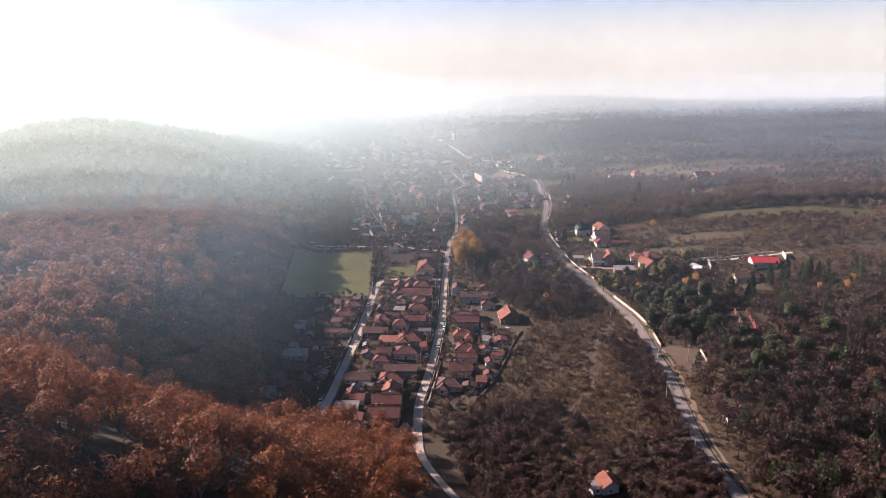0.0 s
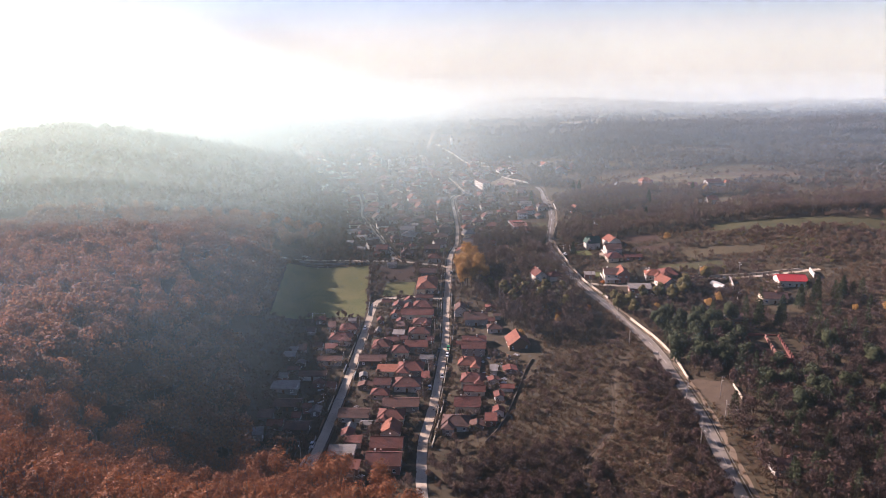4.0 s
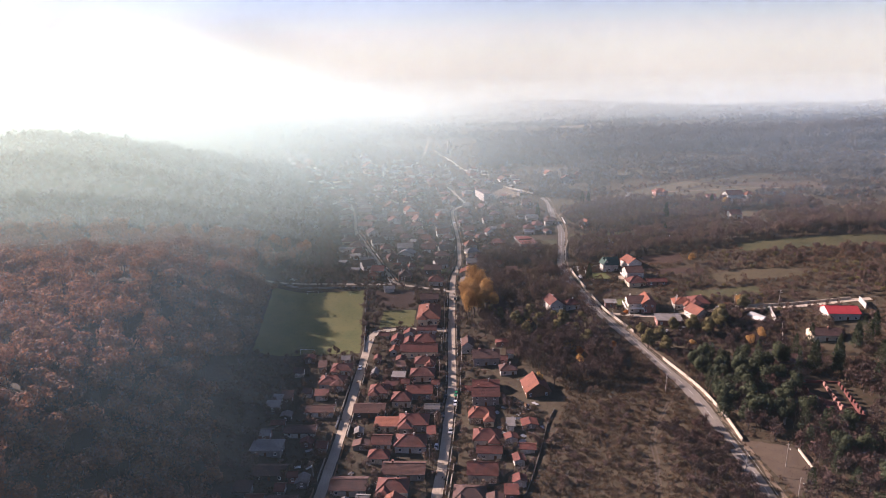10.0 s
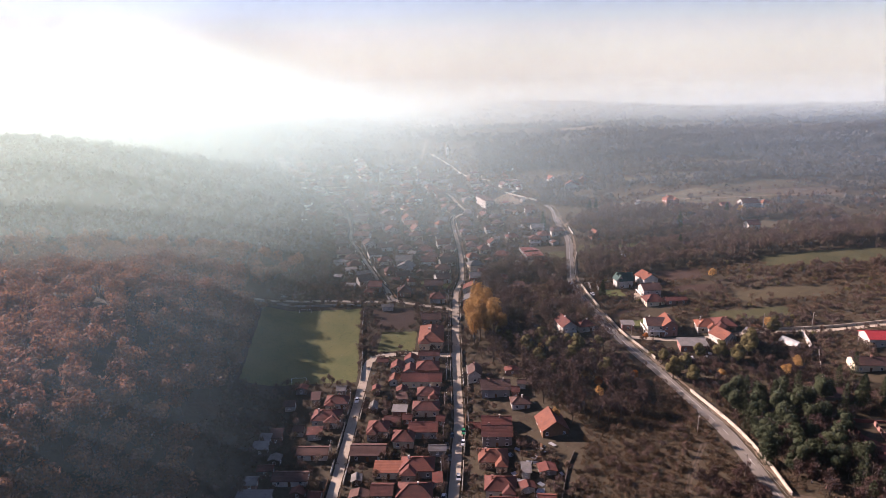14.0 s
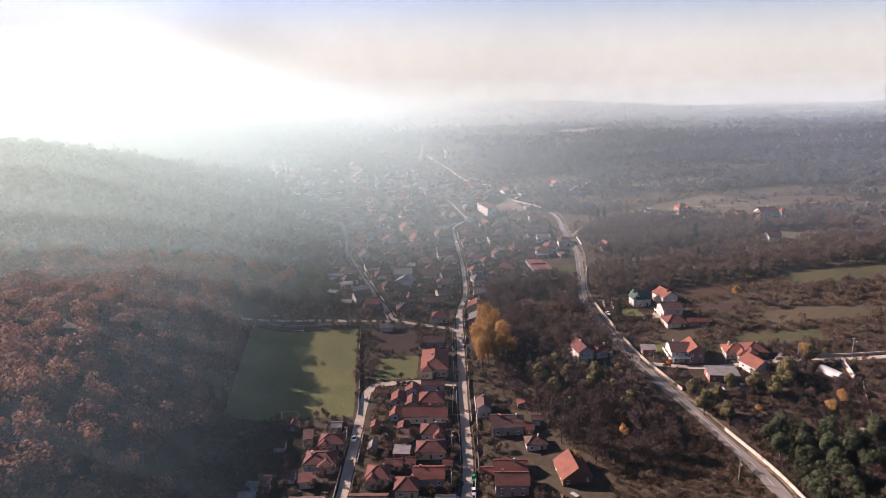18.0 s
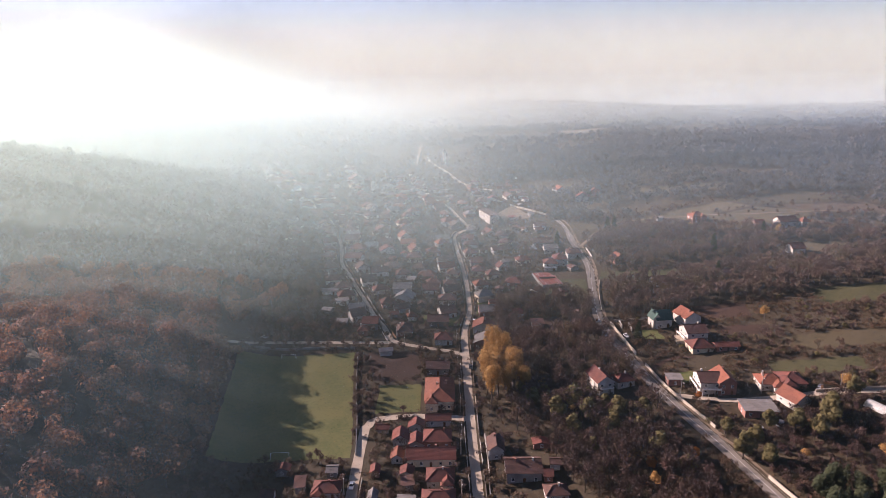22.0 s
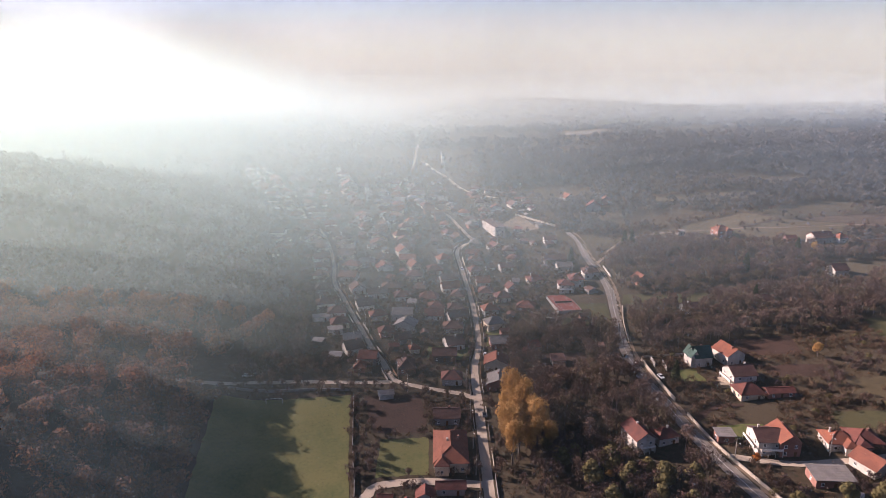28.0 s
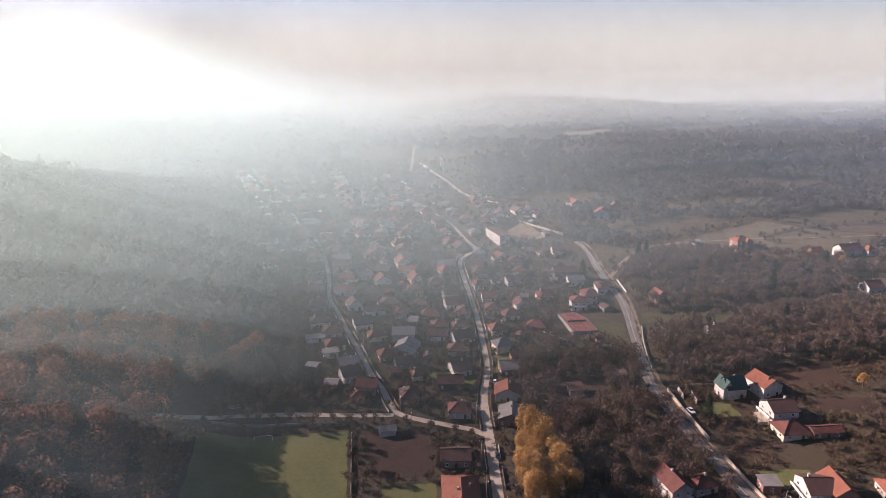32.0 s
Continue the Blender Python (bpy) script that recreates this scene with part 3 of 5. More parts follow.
# ---- ground ----
def axis(lo, a, b, hi, step, grow=1.07):
    mid = list(np.arange(a, b + 0.1, step))
    out, s = [b], step
    while out[-1] < hi:
        s *= grow
        out.append(out[-1] + s)
    low, s = [a], step
    while low[-1] > lo:
        s *= grow
        low.append(low[-1] - s)
    return np.array(low[:0:-1] + mid[:-1] + out)


gx, gy = axis(-2600, -260, 300, 2600, 4.0), axis(-500, 130, 780, 4500, 4.0)
X, Y = np.meshgrid(gx, gy)
gv = np.column_stack([X.ravel(), Y.ravel(), height(X, Y).ravel()])
gi = (np.arange(len(gy) - 1)[:, None] * len(gx) + np.arange(len(gx) - 1)[None]).ravel()
ground = tagged(new("ground", raw("ground", gv, np.stack([gi, gi + 1, gi + len(gx) + 1, gi + len(gx)], 1), ground_m, smooth_faces=True)),
                "brown autumn grass and leaf litter on hilly ground", "ground", kind="structure")

# ---- roads ----
MAIN = [(62, -70), (48, 20), (30, 100), (14, 150), (-3, 193), (-11, 222), (-12.3, 262), (-9.6, 283), (-5.8, 312), (-3, 340), (-1, 362), (0.4, 407), (3.4, 470), (5.5, 506), (11, 535), (13, 570), (13.5, 600), (12.5, 640), (12, 684), (18, 698), (26, 705), (25, 718), (20, 740), (13, 776), (0, 815), (-12, 850)]
WEST = [(-57, 225), (-55.7, 244), (-53.6, 275), (-50, 332), (-46, 408), (-44, 418), (-40, 422.5), (-22.6, 423), (0, 419)]
CURVE = [(4, 477), (-3, 483), (-14, 487.7), (-27, 493.5), (-34.5, 498.5), (-37.5, 505), (-41, 518), (-47, 533), (-54, 556), (-61, 577), (-68.5, 601), (-76, 624), (-80, 661), (-95, 727), (-114, 766), (-124, 795), (-148, 828), (-176, 891), (-192, 935)]
LANE = [(-150, 484), (-130, 489), (-113.5, 494.5), (-102, 499), (-86.5, 500.5), (-73, 499.6), (-53, 497.8), (-36, 497)]
EAST = [(112, -90), (104, 20), (98, 120), (96, 178), (94.3, 202), (96.3, 230), (100, 259), (102, 290), (102.5, 329), (97.5, 370), (91, 401), (86, 430), (82.2, 467), (81.5, 500), (89.8, 543), (98.8, 590), (100.5, 640), (104, 667), (105, 686), (103, 704)]
strip("road_main_street", MAIN, 4.1, street_m, "pale worn village street between house rows", taper=0.72)
strip("road_west_street", WEST, 4.2, street_m, "narrow pale street beside the football field", lift=0.13)
strip("road_curved_street", CURVE, 3.4, street_m, "pale street that bends away between houses", lift=0.13, taper=0.78)
strip("road_lane", LANE, 3.4, street_m, "narrow lane behind the football field", lift=0.12)
east = strip("road_east", EAST, 5.6, asphalt_m, "grey asphalt country road with a dashed centre line", taper=0.88)
strip("far_road", [(62, 822), (47, 840), (31.6, 874), (20.6, 917), (7.6, 954), (-4, 990)], 5.0, street_m, "pale road that climbs away behind the village", lift=0.13)
strip("far_street", [(-17, 955), (-14.5, 981), (-11.4, 1039), (-6.5, 1102), (-2, 1150)], 3.4, dirt_m, "straight pale street at the far end of the village", lift=0.13)
strip("verge", [(p[0] + 4.0, p[1]) for p in EAST[1:]], 1.8, dirt_m, "sandy verge along the asphalt road", lift=0.06, wobble=1.6, category="verge")
TRACK = [(44, 205), (46.6, 220), (50, 240), (58, 251), (66, 262), (73, 285), (77, 300), (92, 322)]
for o in (-0.75, 0.75):
    strip("track_path", [(a + o, b) for a, b in TRACK], 0.7, earth_m, "pale wheel rut of a dirt track through scrub", lift=0.06, wobble=0.3)
ROADS.append((curve_points(TRACK), 1.2))
strip("farm_lane", [(92, 418), (110, 411), (130, 408), (158, 404), (190, 397), (225, 392)], 3.6, street_m, "pale lane between farm plots", lift=0.1)
strip("compound_drive", [(86, 437), (96, 446), (106, 449), (113, 447)], 2.6, soil_m, "dirt drive to a house", lift=0.06, wobble=0.8)
strip("upper_lane", [(104, 625), (125, 655), (150, 672), (190, 668), (260, 650), (340, 640)], 3.0, dirt_m, "pale dirt lane on the terrace", lift=0.06, wobble=1.0)

# ---- plots ----
patch("field_football", (-108, 398), (-50, 397), (-55.3, 486.5), (-116, 484), pitch_m, "green football field partly in shade", category="football field")
patch("plot_ploughed", (-43, 455), (-20.5, 453.5), (-22.5, 484), (-49, 485), soil_m, "brown ploughed garden plot", category="plot")
patch("plot_lawn", (-42, 427), (-21, 427), (-20, 450), (-40, 451), lawn_m, "green lawn beside a long house", category="lawn")
patch("lot_dirt", (107, 250), (119, 262), (121, 278), (106, 287), earth_m, "bare dirt lot beside the road", category="lot")
patch("yard_gravel", (60, 711), (84, 722), (74, 764), (56, 742), dirt_m, "pale gravel school yard", category="yard")
patch("field_east_1", (98, 556), (142, 545), (148, 555), (103, 569), meadow_m, "green meadow strip", category="meadow", ragged=2)
patch("field_east_2", (168, 674), (240, 694), (258, 670), (186, 655), terrace_m, "dry grass field on the terrace", category="field", ragged=3)
patch("field_east_13", (244, 695), (338, 716), (352, 674), (262, 671), pale_m, "olive-brown grass field on the terrace", category="field", ragged=3)
patch("field_east_14", (192, 652), (260, 667), (296, 648), (262, 612), terrace_m, "bare brown garden plots between farmhouses", category="plot", ragged=3)
patch("field_east_15", (264, 668), (352, 670), (352, 630), (300, 648), earth_m, "trodden earth yard behind farmhouses", category="plot", ragged=3)
patch("field_east_3", (187, 763), (283, 748), (266, 729), (190, 747), terrace_m, "dry grass field before the woods", category="field", ragged=4)
patch("field_east_16", (222, 552), (262, 558), (266, 574), (226, 582), terrace_m, "dry garden round a white cottage", category="plot", ragged=3)
patch("field_plateau_1", (214, 1150), (221, 1215), (305, 1245), (290, 1165), stubble_m, "pale stubble field on the plateau", lift=0.7, ragged=6)
patch("field_plateau_2", (748, 1473), (900, 1537), (995, 1660), (793, 1560), stubble_m, "pale far field on the plateau", lift=1.2, ragged=6)
patch("field_plateau_3", (560, 1500), (690, 1580), (840, 1780), (680, 1660), terrace_m, "dry far field on the plateau", lift=1.2, ragged=6)
patch("field_plateau_4", (370, 1190), (560, 1270), (600, 1330), (390, 1240), terrace_m, "dry grass field above the wooded slope", lift=0.9, ragged=6)
patch("field_plateau_5", (330, 1320), (520, 1400), (540, 1460), (340, 1390), meadow_m, "olive meadow on the plateau", lift=1.0, ragged=6)
patch("field_east_4", (200, 482), (330, 455), (330, 485), (205, 503), meadow_m, "rough meadow", category="meadow", ragged=3)
patch("field_east_5", (133, 484), (158, 478), (162, 496), (136, 500), soil_m, "reddish ploughed plot", category="plot")
patch("field_east_12", (104, 654), (136, 668), (114, 690), (103, 688), pale_m, "pale bank beside the road bend", category="field", ragged=2)
patch("field_plateau", (158, 957), (207, 946), (219, 982), (166, 995), pale_m, "pale field on the plateau", category="field", ragged=4)

patch("field_east_6", (140, 424), (178, 416), (182, 428), (143, 436), meadow_m, "olive grass strip behind farm plots", category="meadow", ragged=2.5)
patch("field_east_7", (160, 442), (212, 432), (216, 446), (163, 455), pale_m, "dry grass strip between hedges", category="meadow", ragged=3)
patch("field_east_8", (94, 470), (107, 468), (106, 479), (95, 480), lawn_m, "mown lawn of a walled compound", category="lawn", ragged=1)
patch("field_east_9", (135, 464), (158, 459), (161, 468), (138, 473), soil_m, "reddish tilled strip", category="plot", ragged=2)
patch("field_east_10", (94, 428), (112, 425), (114, 434), (96, 437), lawn_m, "grass beside a roadside house", category="lawn", ragged=1)
patch("field_east_11", (56, 540), (84, 532), (90, 560), (75, 566), meadow_m, "green slope below the villa", category="meadow", ragged=1.5)
patch("field_main_1", (15, 530), (24, 528), (30, 548), (17, 550), lawn_m, "green garden behind houses", category="lawn", ragged=1)
patch("field_main_2", (36, 488), (60, 484), (62, 508), (40, 512), soil_m, "dark tilled garden in the valley", category="plot", ragged=1.5)
patch("field_main_3", (-18, 520), (4, 517), (5, 532), (-17, 535), lawn_m, "green garden between village houses", category="lawn", ragged=1)

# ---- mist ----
# upright sheets imitate the haze; glare and shade tints are in their colour
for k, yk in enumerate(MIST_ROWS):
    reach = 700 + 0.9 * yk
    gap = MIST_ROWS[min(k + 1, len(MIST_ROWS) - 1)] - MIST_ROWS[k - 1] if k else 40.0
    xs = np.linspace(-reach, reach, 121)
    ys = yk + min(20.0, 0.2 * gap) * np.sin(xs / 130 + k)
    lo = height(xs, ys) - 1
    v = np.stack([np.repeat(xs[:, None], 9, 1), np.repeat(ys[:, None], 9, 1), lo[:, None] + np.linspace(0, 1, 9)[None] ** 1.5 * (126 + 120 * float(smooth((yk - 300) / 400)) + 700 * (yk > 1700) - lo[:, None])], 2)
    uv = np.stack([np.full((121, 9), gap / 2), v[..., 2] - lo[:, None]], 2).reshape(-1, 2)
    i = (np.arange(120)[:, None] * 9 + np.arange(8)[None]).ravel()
    tagged(new("mist", raw("mist", v.reshape(-1, 3), np.stack([i, i + 9, i + 10, i + 1], 1), mist, uv)), "thin sheet of valley mist with sunward glare in its colour", "mist", kind="stuff")

# ---- houses east of the main street ----
house(1.8, 274, 11.5, 9, 3.0, 2.3, "hip", white_m, tile_brown, -6, "white house with a brown hipped roof", 0)
house(7.5, 286, 11, 8, 4.6, 2.6, "gable_x", cream_m, tile_red, -6, "cream house with a red gabled roof", 1)
house(11.5, 300, 9.5, 5, 3.4, 1.6, "gable_x", white_m, tile_red, -6, "low house with a red roof", 0)
house(11.3, 308, 11, 8.5, 3.6, 2.6, "hip", white_m, tile_red, -6, "house with a patched red hipped roof", 1)
house(10.5, 325, 11, 9, 3.2, 2.6, "hip", cream_m, tile_orange, -5, "cream house with an orange hipped roof", 1)
house(13.5, 338, 12, 8, 5.2, 2.4, "gable_x", grey_m, tile_red, -4, "two-storey house with weathered red roof", 1, storeys=2)
house(14.5, 348, 12, 7, 3.6, 2.0, "gable_x", grey_m, tile_red, -4, "low house with a weathered red roof", 1)
house(38, 340, 11, 12, 2.8, 4.2, "gable_y", wood_m, tile_orange, 4, "brown barn with a sunlit orange gabled roof", 0)
house(27, 362, 8, 6, 3.0, 1.8, "hip", white_m, tile_brown, 0, "small white house with a brown roof", 1)
house(17, 374, 13, 10, 4.4, 2.6, "gable_x", grey_m, tile_brown, -3, "large house with a dark brown roof and pale chimneys", 3)
house(8.5, 389, 6, 9, 4.6, 2.2, "gable_y", white_m, tile_brown, -3, "white house with a brown gabled roof", 1)

# ---- houses between the two streets ----
house(-27, 243, 13, 9, 4.0, 2.6, "gable_x", pink_m, tile_red, -4, "brick house with a bright red roof", 2)
house(-26.7, 256, 12.5, 8, 4.2, 2.4, "gable_x", pink_m, tile_red, -4, "brick house with a red roof", 1)
house(-26, 268, 8, 8, 3.2, 2.6, "gable_y", cream_m, tile_orange, -4, "small house with a sunlit orange roof", 1)
house(-26.5, 279, 11, 8, 3.6, 2.2, "hip", white_m, tile_red, -4, "house with a red hipped roof", 1)
house(-44.5, 252, 10, 6, 2.6, 0.5, "flat", grey_m, tile_grey, -3, "low shed with a grey sheet roof", 0)
house(-43, 281, 13, 8, 2.8, 1.8, "gable_x", white_m, tile_brown, -3, "white house with a dark roof", 0)
house(-22.7, 290, 16, 8, 3.0, 1.9, "gable_x", grey_m, tile_brown, -4, "long house with a dark patched roof", 1)
house(-33, 300, 8, 6, 2.8, 1.8, "hip", white_m, tile_red, -4, "small house with a red roof", 0)
house(-20.5, 307, 12.5, 9, 3.2, 2.5, "hip", white_m, tile_red, -4, "house with a red hipped roof", 1)
house(-32.5, 309, 7.5, 7, 3.0, 1.8, "gable_x", white_m, tile_red, -4, "small house with a red roof", 0)
house(-30.5, 322, 11, 6, 2.8, 0.8, "flat", cream_m, tile_orange, -4, "low shed with a tan sloping roof", 0)
house(-19.5, 322, 12.5, 9, 3.4, 2.6, "hip", grey_m, tile_red, -4, "house with a dull red hipped roof", 1)
house(-39.5, 333, 13.5, 8, 3.0, 1.8, "gable_x", dark_m, tile_brown, -3, "dark barn with a brown roof", 0)
house(-25.4, 341, 8.5, 8, 3.4, 2.5, "hip", cream_m, tile_red, -4, "cream house with a red hipped roof", 1)
house(-36.5, 349, 8.5, 8, 3.2, 2.4, "hip", white_m, tile_red, -4, "house with a red hipped roof", 1)
house(-17, 347, 11.5, 8, 3.4, 2.2, "gable_x", grey_m, tile_red, -3, "house with a weathered red roof", 1)
house(-15.7, 363, 11.5, 8, 3.4, 2.2, "hip", cream_m, tile_red, -3, "house with a red hipped roof", 1)
house(-14.5, 375, 10, 8, 3.4, 2.4, "hip", white_m, tile_red, -3, "house with a red hipped roof", 1)
house(-17.6, 388, 19, 8, 3.6, 2.6, "gable_x", cream_m, tile_red, -3, "long house with a broad red roof", 1)
house(-31, 391, 4.5, 6, 2.6, 1.6, "gable_y", white_m, tile_orange, -3, "tiny house with an orange roof", 0)
house(-14.5, 399, 11, 9, 3.6, 2.8, "hip", pink_m, tile_red, -3, "brick house with a red hipped roof", 1)
house(-23.4, 399, 6, 7, 2.8, 1.8, "gable_y", grey_m, tile_red, -3, "small house with a red roof", 0)
house(-30, 403, 6, 7, 2.8, 2.0, "gable_y", white_m, tile_red, -3, "small house with a red gabled roof", 0)
house(-23, 411, 6.5, 5, 2.8, 1.8, "gable_y", white_m, tile_red, -3, "small house with a red roof", 0)
house(-13.5, 414.5, 10.5, 4.5, 3.0, 1.6, "gable_x", white_m, tile_red, -3, "low house with a red roof", 0)
house(-12.4, 427, 13, 23, 4.4, 3.4, "hip", cream_m, tile_orange, -3, "long hall with an orange hipped roof", 2)
house(-11.8, 458, 11, 9, 3.4, 2.2, "gable_x", grey_m, tile_brown, -2, "grey house with a dark roof", 1)

# ---- farm buildings west of the west street ----
house(-60, 359, 12, 9, 3.2, 2.4, "hip", white_m, tile_red, -3, "house with a red hipped roof", 1)
house(-57, 373, 10, 7, 3.0, 2.0, "hip", white_m, tile_red, -3, "house with a red roof", 1)
house(-62, 335, 12, 6, 2.6, 1.4, "gable_x", white_m, tile_brown, -3, "low white shed with a dark roof", 0)
house(-68, 319, 13, 6, 2.6, 1.4, "gable_x", white_m, tile_brown, -3, "low white barn with a dark roof", 0)
house(-79, 305, 12, 7, 2.8, 0.6, "flat", grey_m, tile_grey, -3, "grey shed with a sloping sheet roof", 0)
house(-74, 290, 12, 7, 2.8, 1.6, "gable_x", dark_m, tile_brown, -3, "dark barn with a brown roof", 0)
house(-66, 271, 10, 7, 2.6, 1.5, "gable_x", dark_m, tile_brown, -3, "dark shed with a brown roof", 0)

# ---- houses by the asphalt road ----
road_house = house(63, 425.5, 7.8, 12, 6.0, 2.8, "gable_y", white_m, tile_red, 10, "white two-storey gabled house with a red roof", 1, storeys=2, group="roadside houses")
house(73.5, 428.5, 8.5, 7, 3.6, 2.2, "hip", white_m, tile_red, 10, "white annexe with a red hipped roof", 1, group="roadside houses")
house(95, 425.5, 6.2, 5, 3.2, 0.5, "flat", pink_m, tile_grey, -6, "small brick building with a grey sloping roof", 0, group="roadside houses")
big_house = house(107, 416, 9, 11, 5.8, 2.6, "gable_x", white_m, tile_brown, -6, "two-storey white house with balconies", 1, storeys=2, group="roadside houses")
house(113.5, 414, 7.5, 12, 5.8, 3.0, "gable_y", pink_m, tile_orange, -6, "two-storey brick wing with an orange roof", 1, storeys=2, group="roadside houses")
house(119, 396, 13, 8, 3.2, 0.7, "flat", pink_m, tile_grey, -8, "low house with a flat grey roof", 0, group="roadside houses")
house(137.6, 398, 8.5, 10, 3.2, 3.0, "gable_y", white_m, tile_orange, 16, "white barn with a bright orange roof", 0, group="roadside houses")
house(133, 413, 10, 9, 3.4, 2.6, "hip", white_m, tile_orange, -10, "white house with an orange hipped roof", 1, group="roadside houses")
house(141.5, 411, 10, 10, 3.4, 2.8, "hip", pink_m, tile_red, -10, "brick house with a red hipped roof", 1, group="roadside houses")
house(111, 480, 8.5, 8, 5.0, 4.0, "gable_x", white_m, tile_green, 4, "white house with a steep dark green roof", 1, storeys=2, group="roadside houses")
house(107.2, 480.5, 4.2, 7, 5.2, 3.2, "gable_y", white_m, tile_green, 4, "white gabled wing with a dark green roof", 0, storeys=2, group="roadside houses")
house(125.8, 478.5, 9.5, 11, 5.0, 3.0, "gable_y", white_m, tile_orange, 12, "white house with a sunlit orange roof", 1, storeys=1, group="roadside houses")
terrace_house = house(120, 459.5, 10.5, 10, 5.8, 2.8, "gable_x", white_m, tile_brown, 2, "two-storey white house with a brown-red roof", 1, storeys=2, group="roadside houses")
house(118.5, 449.5, 10.5, 9, 3.0, 3.0, "hip", cream_m, tile_red, 0, "cream house with a red hipped roof", 0, group="roadside houses")
house(130.5, 448.5, 11.5, 5, 2.6, 1.2, "gable_x", pink_m, tile_red, 0, "low brick outbuilding with a red roof", 0, group="roadside houses")
house(130, 531, 11.5, 8, 3.4, 2.4, "gable_x", grey_m, tile_brown, 0, "house with green sheeting and a brown roof", 1, group="roadside houses")
house(169.5, 531, 8, 8, 3.2, 2.4, "gable_x", dark_m, tile_brown, 4, "dark cottage with a brown roof", 0, group="roadside houses")

# ---- farmyards on the terrace ----
house(199, 373.5, 15, 10, 4.0, 2.4, "gable_x", white_m, metal_red, -8, "white barn with a bright red metal roof", 0, name="barn", group="farm buildings")
house(180, 356, 13, 8, 3.4, 2.2, "gable_x", cream_m, tile_brown, -8, "cream house with a dark brown roof", 1, group="farm buildings")
house(150.6, 337.5, 10, 8, 3.2, 2.4, "gable_x", grey_m, tile_brown, -10, "house with a dull dark red roof", 1, group="farm buildings")
house(56, 187, 6, 6, 3.2, 2.2, "gable_y", white_m, tile_orange, 12, "small white hut with an orange roof", 1, group="farm buildings")
house(51.5, 187, 3.5, 4, 2.4, 0.4, "flat", white_m, tile_grey, 12, "small white lean-to beside a hut", 0, group="farm buildings")
house(111, 215, 7, 7, 3.0, 2.2, "gable_x", white_m, tile_brown, -8, "small white house among trees", 1, group="farm buildings")
house(119, 579.5, 8, 8, 3.4, 3.0, "gable_y", pink_m, tile_orange, 8, "brick house with an orange roof", 0, group="farm buildings")
house(186, 581, 5.5, 5, 2.8, 2.2, "gable_x", wood_m, tile_orange, 0, "small cabin with an orange roof", 0, group="farm buildings")
house(230, 557, 9, 8, 4.2, 2.8, "gable_x", white_m, tile_red, 4, "white cottage with a red roof", 1, group="farm buildings")
house(254, 610, 14, 9, 4.6, 3.0, "gable_x", white_m, tile_red, 6, "white house with a broad red roof", 1, storeys=1, group="farm buildings")
house(266, 608, 7, 7, 3.4, 2.4, "hip", white_m, tile_orange, 6, "white annexe with an orange roof", 0, group="farm buildings")
house(238.6, 621, 7, 6, 2.8, 1.8, "gable_x", pink_m, tile_red, 0, "low brick shed with a red roof", 0, group="farm buildings")
house(202.5, 645, 10.5, 9, 6.0, 2.8, "hip", pink_m, tile_orange, 6, "unfinished two-storey brick house with an orange roof", 1, storeys=2, group="farm buildings")
house(178.4, 661.5, 5, 5, 2.8, 0.4, "flat", white_m, tile_grey, 0, "small white shed with a flat roof", 0, group="farm buildings")
house(137, 749, 12, 10, 5.0, 4.0, "gable_y", white_m, tile_red, -18, "large white gabled house with a red roof", 1, storeys=1, group="farm buildings")
house(152, 762, 10, 10, 4.2, 3.4, "gable_y", pink_m, tile_red, -18, "gabled house with a red roof", 0, group="farm buildings")

# ---- villa and its neighbours by the court ----
villa = house(72, 584, 9, 9, 5.6, 2.4, "hip", white_m, tile_red, -6, "white villa with balconies and red hipped roof", 1, storeys=2)
house(80, 590, 9, 10, 5.6, 2.6, "hip", white_m, tile_red, -6, "white villa wing with a red hipped roof", 1, storeys=2)
house(93, 603, 10, 9, 4.0, 2.2, "hip", white_m, tile_brown, -6, "white house with a brown roof", 1)
house(57.4, 605, 10, 8, 3.2, 2.4, "hip", cream_m, tile_red, 4, "house with a red hipped roof", 1)
house(77, 634, 15, 9, 4.2, 2.6, "gable_x", grey_m, tile_brown, 0, "long grey house with a dark roof", 1)
house(80, 619, 10, 8, 4.0, 2.2, "gable_x", white_m, tile_grey, 0, "white house with a grey roof", 0)
house(84, 680, 9, 8, 3.6, 2.2, "gable_x", white_m, tile_brown, 0, "white house with a brown roof", 0)

# ---- balconies ----
def balcony(ob, w, d, z, deep, side=0):
    """A slab with posts and a rail along the front (side 0) or the west wall (side 1)."""
    at = pose(0, -d / 2, z) if side == 0 else pose(-w / 2, 0, z, 0, 0, -90)
    long = (w if side == 0 else d) * 0.9
    slab = part("balcony", Shape().box(-long / 2, long / 2, -deep, -0.003, -0.15, 0), concrete_m, ob, "pale balcony slab", at)
    part("balcony_rail", Shape().box(-long / 2, long / 2, -deep, -deep + 0.06, 0.85, 0.95).box(-long / 2, long / 2, -deep, -deep + 0.05, 0.05, 0.7), frame_m, slab, "white balcony rail")
    for k in range(4):
        u = -long / 2 + 0.12 + k * (long - 0.24) / 3
        part("balcony_post", Shape().box(u - 0.1, u + 0.1, -deep + 0.07, -deep + 0.27, -z - 1.0, -0.153), white_m, slab)


balcony(big_house, 9, 11, 2.9, 1.7)
balcony(big_house, 9, 11, 2.9, 1.5, 1)
balcony(terrace_house, 10.5, 10, 2.9, 1.5, 1)
balcony(villa, 9, 9, 2.9, 1.6)
balcony(road_house, 7.8, 12, 2.9, 1.3)

